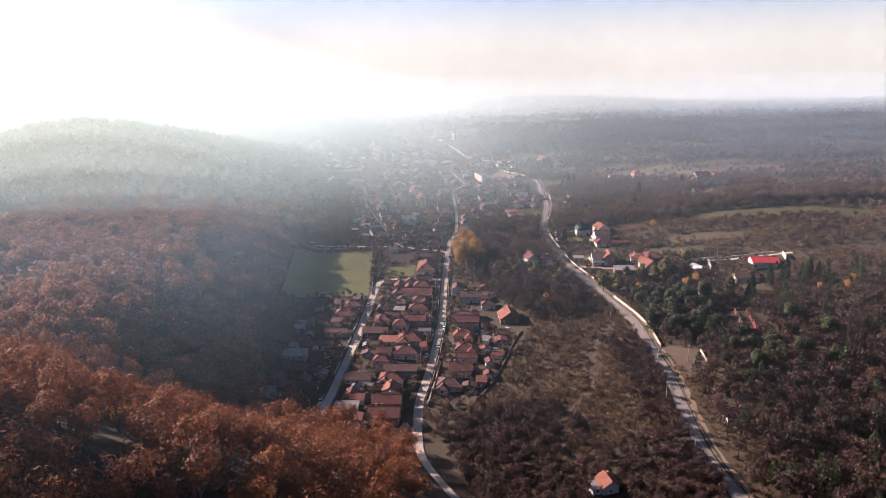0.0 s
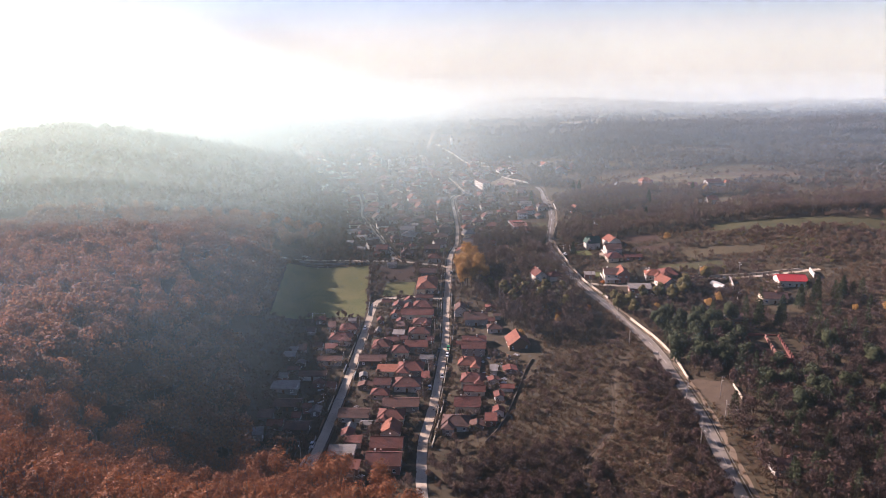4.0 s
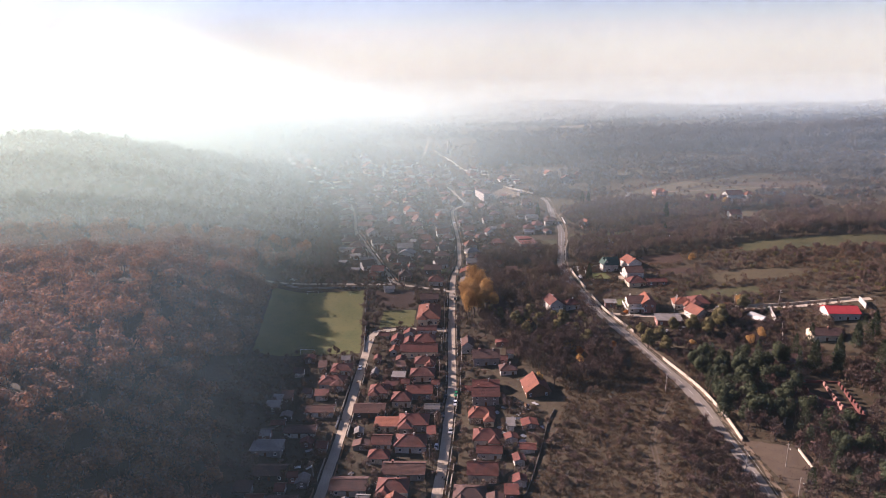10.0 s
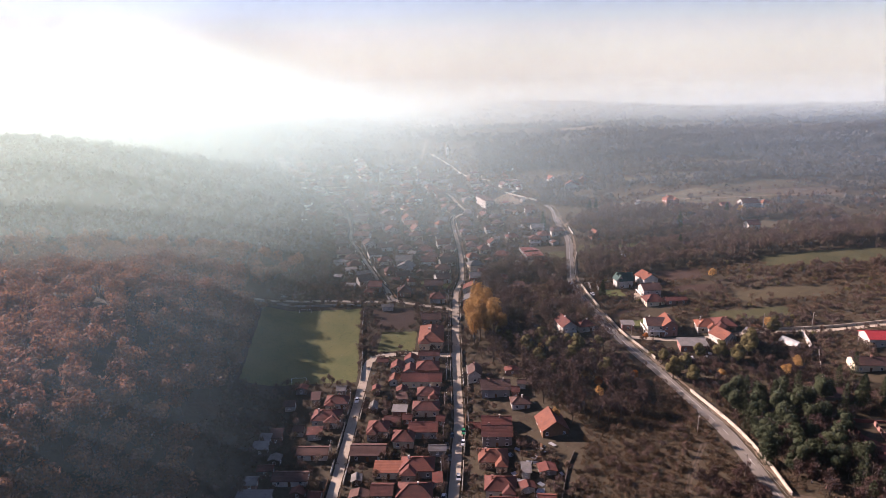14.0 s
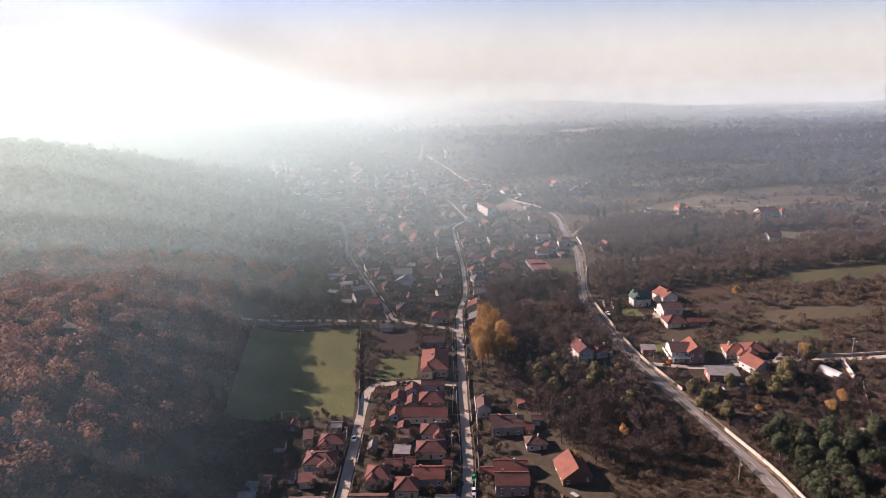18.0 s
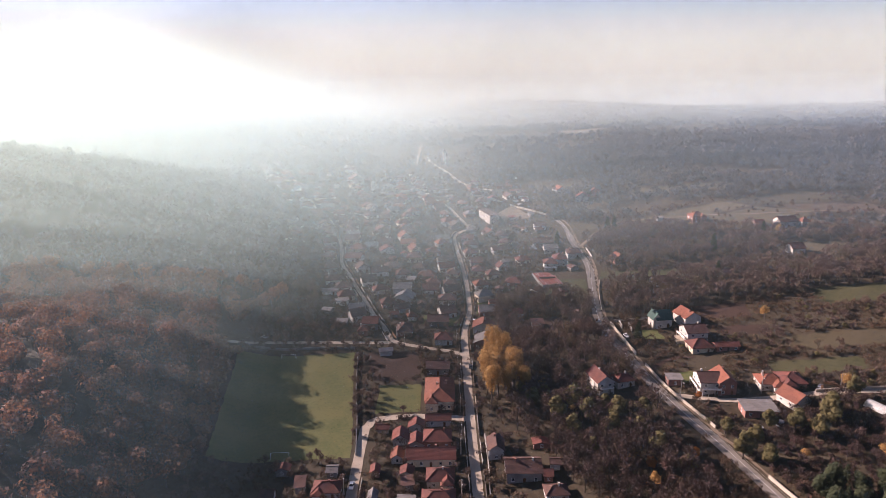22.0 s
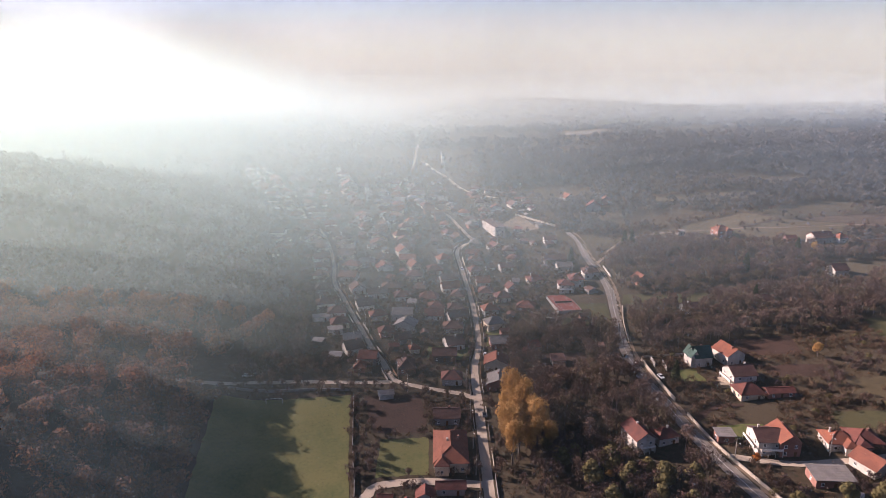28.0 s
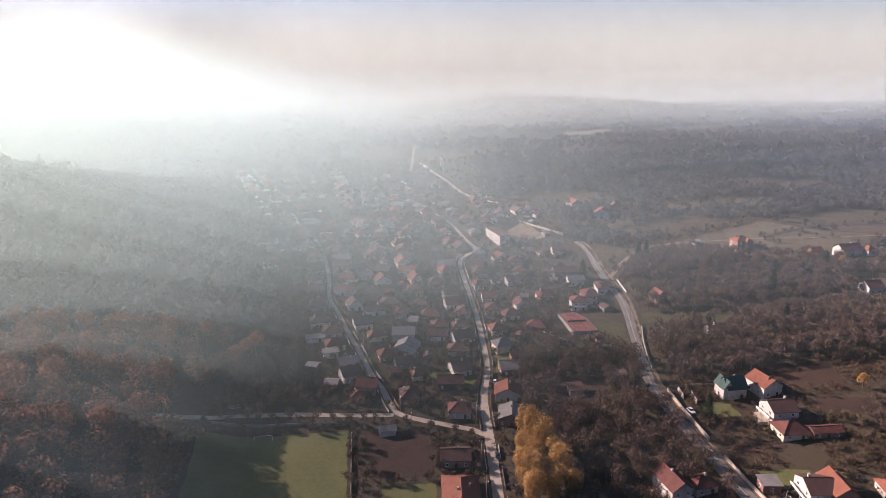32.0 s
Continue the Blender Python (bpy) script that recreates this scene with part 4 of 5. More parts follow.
# ---- school ----
house(49.5, 711, 8.5, 29, 8.2, 0.3, "flat", white_m, tile_brown, 14, "long pale school building with a flat dark roof", 0, name="school", storeys=2, group="")

# ---- houses round the curved street and the upper main street ----
for hx, hy, w, d, h, rise, style, wall, roof, turn, text in (
        (-52.4, 507, 5.5, 6, 2.8, 2.3, "hip", pink_m, tile_orange, -6, "small brick house with an orange hipped roof"),
        (-55.5, 526, 9, 9, 3.8, 3.2, "gable_x", white_m, tile_brown, 24, "white gabled house with a brown roof"),
        (-68, 549, 7.5, 5, 3.2, 0.3, "flat", white_m, tile_grey, 12, "white flat-roofed annexe beside the street"),
        (-66, 557, 10, 8, 3.4, 2.8, "hip", cream_m, tile_red, 14, "cream house with a red hipped roof"),
        (-78, 566, 9.5, 5, 2.6, 0.3, "flat", white_m, tile_grey, 8, "low white shed with a pale flat roof"),
        (-77, 583, 11, 9, 3.4, 2.8, "hip", cream_m, tile_brown, 10, "cream house with a dark hipped roof"),
        (-38.6, 546, 8.5, 8, 3.2, 2.8, "hip", pink_m, tile_red, 14, "brick house with a red hipped roof"),
        (-30, 538, 9, 7, 3.0, 2.4, "gable_x", grey_m, tile_brown, 14, "grey house with a dark gabled roof"),
        (-44, 568, 10, 8, 3.4, 2.6, "hip", cream_m, tile_red, 14, "cream house with a red hipped roof"),
        (-24, 526, 5, 5, 2.8, 2.0, "hip", cream_m, tile_orange, 10, "tiny cream house with an orange roof"),
        (-7.1, 491.5, 9.5, 8, 3.2, 2.7, "hip", white_m, tile_red, -4, "white house with a red hipped roof"),
        (-9, 516, 12, 8, 3.6, 2.6, "gable_x", dark_m, tile_brown, -2, "dark barn with a brown gabled roof"),
        (-1.6, 550, 11, 9, 3.4, 2.7, "hip", cream_m, tile_brown, -2, "cream house with a brown hipped roof"),
        (2.2, 578, 9, 8, 3.4, 2.2, "hip", white_m, tile_brown, 0, "white house with a dark hipped roof"),
        (-9.4, 580, 9.5, 9, 3.2, 2.6, "hip", cream_m, tile_red, 0, "cream house with a red hipped roof"),
        (23, 569, 9, 8, 3.6, 3.0, "hip", white_m, tile_orange, 10, "white house with an orange hipped roof"),
        (33, 585, 9, 9, 3.4, 2.8, "hip", cream_m, tile_red, 8, "cream house with a red hipped roof"),
        (41, 598, 7, 7, 3.2, 2.6, "gable_y", white_m, tile_red, 12, "white house with a red gabled roof"),
        (-58.5, 606, 9, 9, 3.6, 3.0, "gable_y", white_m, tile_brown, 16, "white house with a tall brown gable"),
        (-46, 600, 12, 8, 3.6, 2.6, "gable_x", white_m, tile_brown, 8, "long white house with a brown roof"),
        (-30, 597, 10, 9, 3.2, 2.8, "hip", white_m, tile_red, 6, "white house with a red hipped roof"),
        (-55, 653, 10, 9, 3.4, 2.8, "gable_x", white_m, tile_grey, 10, "white house with a grey roof"),
        (-20, 649, 8, 9, 3.6, 3.2, "gable_y", cream_m, tile_orange, 22, "cream house with an orange gabled roof"),
        (-7, 642, 11, 10, 3.4, 3.0, "hip", pink_m, tile_red, 8, "broad brick house with a red hipped roof"),
        (21.5, 634, 9, 9, 3.6, 3.0, "hip", white_m, tile_red, 6, "white house with a red hipped roof"),
        (43, 634, 9, 8, 3.4, 2.6, "gable_x", white_m, tile_red, 10, "white house with a red gabled roof"),
        (-28.5, 678, 9, 9, 4.2, 3.4, "gable_y", white_m, tile_orange, 20, "white house with an orange gabled roof")):
    house(hx, hy, w, d, h, rise, style, wall, roof, turn, text, 1 if style != "flat" else 0, detail=1)

# ---- the far village ----
def along(line, start, end, gap, offset, seed, skip=0.15):
    """Houses in a row on one side of a street."""
    rng = random.Random(seed)
    pts = curve_points(line, 1.0)
    nrm = sides(pts)
    i = 0
    while i < len(pts):
        x, y = pts[i]
        if start < y < end and rng.random() > skip:
            hx, hy = pts[i] + nrm[i] * (offset + rng.uniform(-1, 2.5) * np.sign(offset))
            w, d = rng.uniform(8.5, 12.5), rng.uniform(8, 11)
            if all(math.hypot(hx - a, hy + d / 2 - b) > r + 5.5 for a, b, r in HOUSES):
                roof = rng.choice((tile_red, tile_red, tile_brown, tile_orange, tile_brown, tile_brown, tile_grey))
                wall = rng.choice((white_m, white_m, cream_m, white_m, pink_m, grey_m))
                style = rng.choice(("hip", "hip", "gable_x", "gable_y"))
                tone = {tile_red: "red", tile_brown: "brown", tile_orange: "orange", tile_grey: "grey"}[roof]
                shade = {white_m: "white", cream_m: "cream", grey_m: "grey", pink_m: "brick", dark_m: "dark"}[wall]
                kind = "hipped" if style == "hip" else "gabled"
                house(hx, hy, w, d, rng.uniform(2.7, 4.4), rng.uniform(2.4, 3.3), style, wall, roof, rng.uniform(-22, 22),
                      f"{shade} village house with a {tone} {kind} roof", rng.choice((0, 1, 1)), detail=1 if y < 640 else 0)
        i += int(gap * rng.uniform(0.8, 1.4))


along(MAIN, 478, 960, 11, 10, 1, 0.08)
along(MAIN, 484, 960, 11, -10, 2, 0.08)
along(CURVE, 500, 930, 11, 9, 3, 0.08)
along(CURVE, 496, 930, 11, -9, 4, 0.08)
along([(-20, 500), (-18, 560), (-30, 640), (-35, 720), (-20, 800), (-25, 900)], 500, 900, 15, 6, 5)
along([(-20, 500), (-18, 560), (-30, 640), (-35, 720), (-20, 800), (-25, 900)], 520, 900, 15, -12, 6)
along([(40, 540), (36, 600), (42, 660), (30, 700), (35, 790), (40, 880)], 560, 880, 15, 6, 7)
along([(20, 760), (60, 790), (110, 790), (130, 800)], 700, 900, 13, 8, 8)
along([(-60, 700), (-70, 780), (-90, 860), (-110, 960)], 690, 960, 15, 5, 9)
along([(-50, 640), (-52, 700), (-50, 800), (-60, 900)], 640, 900, 15, 5, 10)
along([(-105, 640), (-125, 720), (-150, 820), (-185, 930)], 640, 930, 15, -6, 11, 0.3)

for k in range(260):
    rng = random.Random(900 + k)
    sx, sy = rng.uniform(-150, 92), rng.uniform(480, 930)
    if sx < np.interp(sy, [480, 640, 930], [-70, -100, -190]) or float(poly_distance(np.array([sx]), np.array([sy]))[0]) < 5 or any(math.hypot(sx - a, sy - b) < r + 3.5 for a, b, r in HOUSES):
        continue
    roof = rng.choice((tile_grey, tile_brown, tile_brown, tile_red))
    house(sx, sy, rng.uniform(3.5, 7), rng.uniform(3.5, 6), rng.uniform(2.2, 2.8), rng.uniform(0.8, 1.5), rng.choice(("gable_x", "gable_y", "flat")), rng.choice((grey_m, white_m, pink_m, dark_m)), roof,
          rng.uniform(-25, 25), "small outbuilding with a low roof", 0, detail=0, name="shed", group="village sheds")

for k in range(170):
    rng = random.Random(2900 + k)
    x0, x1, y0, y1 = rng.choice(((-47, -7, 236, 418), (5, 33, 268, 392), (-84, -56, 262, 388), (-47, -7, 236, 418)))
    sx, sy = rng.uniform(x0, x1), rng.uniform(y0, y1)
    w, d = rng.uniform(3, 6.5), rng.uniform(3, 5)
    if float(poly_distance(np.array([sx]), np.array([sy + d / 2]))[0]) < 3.6 or any(math.hypot(sx - a, sy + d / 2 - b) < r + 2.4 for a, b, r in HOUSES):
        continue
    if sx > np.interp(sy, [254, 275, 301, 326, 350], [6, 22, 33, 42, 50]) - 3:
        continue
    roof = rng.choice((tile_grey, tile_brown, tile_red, tile_red))
    house(sx, sy, w, d, rng.uniform(2.2, 3.0), rng.uniform(0.7, 1.5), rng.choice(("gable_x", "gable_y", "flat")), rng.choice((grey_m, white_m, pink_m, dark_m)), roof,
          rng.uniform(-8, 4), "small yard outbuilding with a low roof", 0, detail=1, name="shed", group="yard sheds")

HOUSES += [(55, 181, 8), (141, 742, 13), (254, 602, 10), (202, 637, 9), (230, 549, 9), (199, 366, 10), (180, 349, 9), (171, 525, 7), (67, 418, 11), (113, 405, 9), (116, 442, 9)]      # open yards before houses

# ---- woods ----
def west_edge(y):
    return np.interp(y, [0, 205, 225, 245, 262, 300, 340, 400, 480, 500, 560, 640, 760, 900, 1200], [-6, -10, -26, -62, -84, -98, -112, -116, -118, -122, -100, -112, -150, -210, -240])


def grove(name, x, y, ok, r, tall, n, tuft, mat, label, seed, **more):
    more["twig"] = mat in (scrub_m, weed_m, mixed_m, brush_m, far_m)
    ok = ok & clear(x, y, min(2.2, 0.7 * r))
    return crowns(name, x[ok], y[ok], r, tall, n, tuft, mat, label, seed, **more)


x, y = spread(-190, 0, 60, 330, 7.6, 11)
grove("oak_wood", x, y, (x < west_edge(y)) & (y > 70) & (y < 235) & (x > -140), 6.0, 14.5, 570, 0.88, rust_m, "rust-orange autumn oak wood on a steep hillside", 21)
grove("oak_wood", x, y, (x < west_edge(y)) & (y > 70) & ((y >= 235) | (x <= -140)), 6.2, 15, 210, 1.35, oak_m, "brown autumn oak wood on a shaded hillside", 62)
x, y = spread(-330, -60, 330, 560, 10.5, 12)
grove("oak_wood", x, y, x < west_edge(y), 7.8, 15.5, 240, 1.35, oak_m, "brown autumn wood on a hill above the football field", 22)
x, y = spread(-320, -190, 200, 330, 8.0, 13)
grove("oak_wood", x, y, x < 0, 4.8, 11, 45, 2.0, oak_m, "rust-brown autumn wood", 23)
x, y = spread(-700, -60, 560, 1150, 13, 14)
grove("hill_wood", x, y, x < west_edge(y), 9, 13.5, 36, 3.2, far_m, "hazy grey-brown wood on the far western hill", 24, trunk=False)
x, y = spread(-138, -110, 385, 484, 6.2, 49)
grove("edge_wood", x, y, x < -109 - 0.09 * (y - 398), 4.6, 9, 170, 1.3, oak_m, "tall brown trees at the edge of the football field", 59)
x, y = spread(-160, -70, 495, 660, 6.5, 15, 0.75)
grove("mixed_wood", x, y, (x > west_edge(y)) & (x < -78 - (y - 495) * 0.1), 3.6, 8.5, 130, 1.1, scrub_m, "mixed bare and olive trees", 25)

x, y = spread(0, 92, 140, 252, 5.0, 16)
grove("thicket", x, y, (x > np.interp(y, [170, 200, 230, 252], [10, 6, -4, -2])) & ((x < 66 - 0.2 * (y - 170)) | (y < 212)), 2.9, 6.5, 210, 0.75, mixed_m, "brown thicket in the gully", 26)
x, y = spread(5, 98, 215, 352, 1.9, 17, 0.92)
ditch = np.interp(y, [225, 254, 275, 301, 326, 350], [0, 8, 24, 35, 46, 52])
grove("scrub", x, y, (x > ditch), 1.4, 1.7, 30, 0.5, weed_m, "low dry scrub and weeds", 27, trunk=False)
x, y = spread(5, 98, 215, 352, 4.8, 18, 0.6)
ditch = np.interp(y, [225, 254, 275, 301, 326, 350], [0, 8, 24, 35, 46, 52])
grove("bushes", x, y, (x > ditch), 2.2, 3.4, 110, 0.6, scrub_m, "grey-brown bushes on waste ground", 28)
x, y = spread(99, 112, 150, 345, 2.2, 52, 0.85)
grove("verge_scrub", x, y, x > 99, 1.2, 1.5, 22, 0.55, weed_m, "dry weeds and brambles on the road verge", 63, trunk=False)
x, y = spread(78, 97, 165, 300, 4.6, 19)
grove("roadside_thicket", x, y, x > 80, 2.6, 6.0, 190, 0.75, mixed_m, "dark thicket beside the asphalt road", 29)
x, y = spread(14, 82, 345, 545, 5.8, 20, 0.85)
grove("valley_wood", x, y, (y >= 412) & (x > np.interp(y, [345, 400, 500, 530, 545], [46, 18, 20, 26, 40])), 4.4, 11, 190, 0.85, scrub_m, "tall bare and olive trees in the valley bottom", 30)
grove("valley_wood", x, y, (y < 412) & (x > np.interp(y, [345, 400, 500, 530, 545], [46, 18, 20, 26, 40])), 4.4, 11, 190, 0.85, mixed_m, "dark brown trees in the valley bottom", 70)
x, y = spread(94, 168, 334, 402, 4.2, 59, 0.85)
grove("roadside_thicket", x, y, x > 96, 2.3, 4.2, 110, 0.7, mixed_m, "dark brown bushes on a bank above the road", 71)
x, y = spread(101, 285, 150, 330, 6.0, 21, 0.92)
grove("mixed_wood", x, y, (x > 103) & (y < 322 + 0 * x), 4.3, 9.5, 108, 1.08, mixed_m, "brown mixed wood east of the road", 31)
x, y = spread(108, 260, 150, 350, 9.0, 22, 0.5)
grove("pine_wood", x, y, (x > 108), 3.0, 12, 330, 0.85, pine_m, "dark green pines", 32, cone=True)
x, y = spread(94, 420, 490, 548, 5.0, 24, 0.95)
grove("hedge_wood", x, y, y > 494 + 0.03 * x, 3.7, 9.5, 108, 1.06, scrub_m, "brown belt of bare trees", 34)
x, y = spread(104, 300, 566, 645, 5.8, 25, 0.9)
grove("hedge_wood", x, y, (y < np.interp(x, [100, 178, 262, 300], [648, 646, 600, 604])), 3.8, 8.5, 110, 1.15, scrub_m, "grey-brown belt of bare trees", 35)
x, y = spread(136, 300, 326, 500, 5.4, 26, 0.85)
strips = np.sin((y - 0.25 * x) / 9.0) + 0.6 * np.sin(x / 23 + y / 31)
grove("orchard", x, y, (x > 140) & (strips > -0.55), 2.5, 4.6, 90, 0.75, scrub_m, "bare orchard trees in rows between hedges", 36)
x, y = spread(94, 250, 396, 500, 7.5, 46, 0.5)
grove("olive_shrubs", x, y, (x > 96) & (np.sin(x / 14 + y / 19) > -0.3), 2.0, 3.2, 75, 0.65, olive_m, "olive-green garden trees and shrubs", 56)
x, y = spread(94, 260, 545, 700, 6.5, 47, 0.8)
grove("terrace_scrub", x, y, (x > 103) & (np.sin((y - 0.3 * x) / 13.0) + 0.5 * np.sin(x / 19) > -0.4), 2.8, 5.2, 60, 1.0, scrub_m, "brown scrub on terrace banks", 57)
x, y = spread(300, 560, 300, 500, 8.5, 48, 0.8)
grove("orchard", x, y, x > 300, 3.2, 6.0, 34, 1.6, scrub_m, "bare trees far along the terrace", 58)
x, y = spread(230, 520, 300, 660, 10, 27, 0.6)
grove("orchard", x, y, x > 250, 3.2, 6.0, 40, 1.5, scrub_m, "bare trees and hedges on the terrace", 37)
x, y = spread(170, 352, 612, 716, 7.5, 61, 0.6)
away = np.sin((y - 0.3 * x) / 7.0) + 0.6 * np.sin(x / 13) > 0.1
for cx, cy, r_ in HOUSES:
    away &= np.hypot(x - cx, y - cy) > r_ + 3
crowns("field_hedge", x[away], y[away], 1.9, 3.2, 60, 0.8, scrub_m, "low brown bushes and fruit trees between plots", 73, twig=True)
x, y = spread(255, 560, 600, 700, 9, 50, 0.8)
grove("belt_wood", x, y, np.sin(y / 11 + x / 90) > -0.5, 3.6, 6.5, 56, 1.2, far_m, "grey-brown hedges on the far terrace", 60)
x, y = spread(102, 262, 640, 700, 5.5, 51, 0.6)
grove("terrace_scrub", x, y, x > 104, 2.2, 3.6, 34, 1.0, scrub_m, "bare scrub along a terrace lane", 61)
x, y = spread(102, 560, 690, 862, 7.4, 28, 0.95)
grove("belt_wood", x, y, (np.sin(y / 17 + x / 160) + 0.7 * np.sin(x / 29 + y / 41) > -1.0), 3.8, 7.5, 56, 1.2, far_m, "grey-brown woods and hedges between fields", 38)
x, y = spread(60, 900, 850, 985, 9.5, 29)
grove("slope_wood", x, y, (y < 985), 6.2, 12, 60, 1.9, far_m, "hazy brown wood on the far slope", 39, trunk=False)
x, y = spread(-200, 1000, 985, 1330, 15, 30, 0.7)
grove("plateau_wood", x, y, np.sin(x / 60 + y / 35) + np.sin(y / 28) > -0.35, 7, 8, 36, 2.4, far_m, "far hazy woods and hedges on the plateau", 40, trunk=False)
x, y = spread(-250, 1700, 1330, 2260, 24, 55, 0.75)
grove("plateau_wood", x, y, np.sin(x / 90 + y / 50) + np.sin(y / 40) > -0.3, 11, 9, 12, 4.4, far_m, "far hazy woods on the horizon", 66, trunk=False)


def yards(x, y):
    return (x > west_edge(y) + 4) & (x < np.interp(y, [230, 254, 275, 301, 326, 350, 480, 500, 700, 960], [-2, 6, 22, 33, 42, 16, 16, 70, 95, 90]))


x, y = spread(-122, 98, 232, 640, 4.6, 31, 0.7)
grove("garden_trees", x, y, yards(x, y), 2.2, 4.6, 88, 0.8, scrub_m, "small bare garden trees between houses", 41)
x, y = spread(-122, 98, 232, 640, 2.8, 32, 0.6)
grove("garden_shrubs", x, y, yards(x, y), 1.2, 1.5, 20, 0.5, weed_m, "low shrubs and dry plants in gardens", 42, trunk=False)
x, y = spread(-240, 110, 640, 1000, 7.0, 33, 0.62)
grove("garden_trees", x, y, (x > west_edge(y) + 4) & (x < 98), 2.8, 5.5, 44, 1.3, scrub_m, "bare trees between far houses", 43)
x, y = spread(94, 150, 425, 500, 5.5, 34, 0.35)
grove("garden_shrubs", x, y, x > 94, 1.6, 2.6, 70, 0.6, scrub_m, "shrubs round roadside houses", 44)
x, y = spread(94, 260, 326, 500, 2.4, 35, 0.85)
grove("dry_weeds", x, y, x > 94, 1.3, 1.0, 17, 0.55, weed_m, "dry weeds on rough terraces", 45, trunk=False)
x, y = spread(92, 264, 326, 500, 3.7, 56, 0.8)
grove("underbrush", x, y, np.sin(x / 17 + y / 23) + np.sin(y / 11 - x / 31) > -0.5, 2.1, 3.0, 32, 0.75, brush_m, "brown and olive underbrush on the terraces", 67, trunk=False)
x, y = spread(14, 100, 345, 545, 3.4, 57, 0.8)
grove("underbrush", x, y, x > np.interp(y, [345, 400, 500, 530, 545], [50, 18, 20, 26, 40]), 2.3, 3.8, 40, 0.75, brush_m, "rust and olive underbrush in the valley bottom", 68, trunk=False)
x, y = spread(0, 96, 150, 262, 3.5, 60, 0.85)
grove("underbrush", x, y, x > np.interp(y, [150, 200, 230, 262], [14, 8, 0, 12]), 2.3, 3.4, 38, 0.75, brush_m, "rust and olive underbrush in the gully thicket", 72, trunk=False)
x, y = spread(102, 290, 150, 330, 4.6, 58, 0.8)
grove("underbrush", x, y, x > 104, 2.4, 3.6, 26, 0.9, brush_m, "brown underbrush beneath the mixed wood", 69, trunk=False)
x, y = spread(-190, 200, -120, 74, 9.5, 53, 0.9)
grove("back_wood", x, y, (x < 40) | (x > 66), 5.6, 12, 24, 2.8, oak_m, "brown autumn wood behind the hill", 64)
x, y = spread(-20, 110, 40, 175, 7.0, 54, 0.8)
grove("back_thicket", x, y, (x > 2) & (y < 172), 3.2, 6.5, 46, 1.2, mixed_m, "brown thicket at the foot of the hill", 65)

# ---- single trees ----
def make_tree(name, mat, r, tall, n, tuft, seed, label, category, cone=False):
    """One tree as a thing: trunk with limbs, crown of leaf tufts."""
    rng = np.random.default_rng(seed)
    top = new(name)
    wood = Shape().tube((0, 0, -0.4), (0.1, 0, tall * 0.5), r * 0.07, r * 0.045).tube((0.1, 0, tall * 0.5), (0, 0.1, tall * 0.93), r * 0.045, 0.02)
    if not cone:
        for i in range(6):
            a = i * 1.05 + rng.uniform(-0.3, 0.3)
            wood.tube((0.06, 0, tall * (0.28 + 0.07 * i)), (math.cos(a) * r * 0.65, math.sin(a) * r * 0.65, tall * (0.6 + 0.05 * i)), r * 0.03, 0.015, 4)
    part("trunk", wood, bark_m, top)
    if cone:
        h = rng.random(n) ** 0.75
        a = rng.uniform(0, 2 * np.pi, n)
        rad = (1 - h) ** 0.7 * rng.uniform(0.5, 1.05, n) * (0.82 + 0.18 * np.sin(h * 44)) * r
        c = np.stack([np.cos(a) * rad, np.sin(a) * rad, (0.1 + 0.9 * h) * tall - 0.12 * rad], 1)
    else:
        L = 9
        lobe = rng.normal(size=(L, 3))
        lobe *= (rng.uniform(0.3, 0.66, L) / np.linalg.norm(lobe, axis=1))[:, None]
        d = rng.normal(size=(n, 3))
        d *= (rng.uniform(0.26, 0.46, n) / np.linalg.norm(d, axis=1))[:, None]
        p = lobe[rng.integers(0, L, n)] + d
        half = max(r * 0.8, tall * 0.4)
        c = p * np.array([r, r, half]) + np.array([0, 0, tall - half])
    out = rng.normal(size=(n, 3)) if cone else d * 2 + 0.3 * p + 0.3 * rng.normal(size=(n, 3))
    u = np.cross(rng.normal(size=(n, 3)), out)
    u /= np.linalg.norm(u, axis=1)[:, None]
    w = np.cross(u, out)
    w /= np.linalg.norm(w, axis=1)[:, None]
    s = (tuft * rng.uniform(0.6, 1.3, n))[:, None] * 0.5
    v = np.stack([c - u * s * 1.1, c + u * s * 0.8 - w * s * 1.1, c + u * s * 0.5 + w * s * 1.1], 1).reshape(-1, 3)
    part("crown", raw("crown", v, np.arange(3 * n).reshape(-1, 3), mat), None, top)
    return tagged(top, label, category, "single " + category + "s")


def plant(proto, spots, seed):
    rng = random.Random(seed)
    for i, (x, y) in enumerate(spots):
        m = pose(x, y, ground_at(x, y), 0, 0, rng.uniform(0, 360))
        ob = proto if i == 0 else copy_thing(proto, m)
        ob.matrix_basis = m
        if i:
            ob.scale = [rng.uniform(0.75, 1.2)] * 3


plant(make_tree("autumn_tree", gold_m, 5.2, 22, 4200, 0.62, 61, "tall golden autumn poplar beside the street", "tree"), [(11.5, 428), (15, 433), (19, 429), (14, 441), (18, 446), (23, 437), (20, 453), (13, 451), (24, 447), (10.5, 436), (27, 432), (16, 458)], 1)
plant(make_tree("autumn_bush", fire_m, 2.2, 5.5, 700, 0.55, 62, "bright orange autumn bush beside the road", "bush"), [(81.8, 375), (100, 413), (64, 372)], 2)
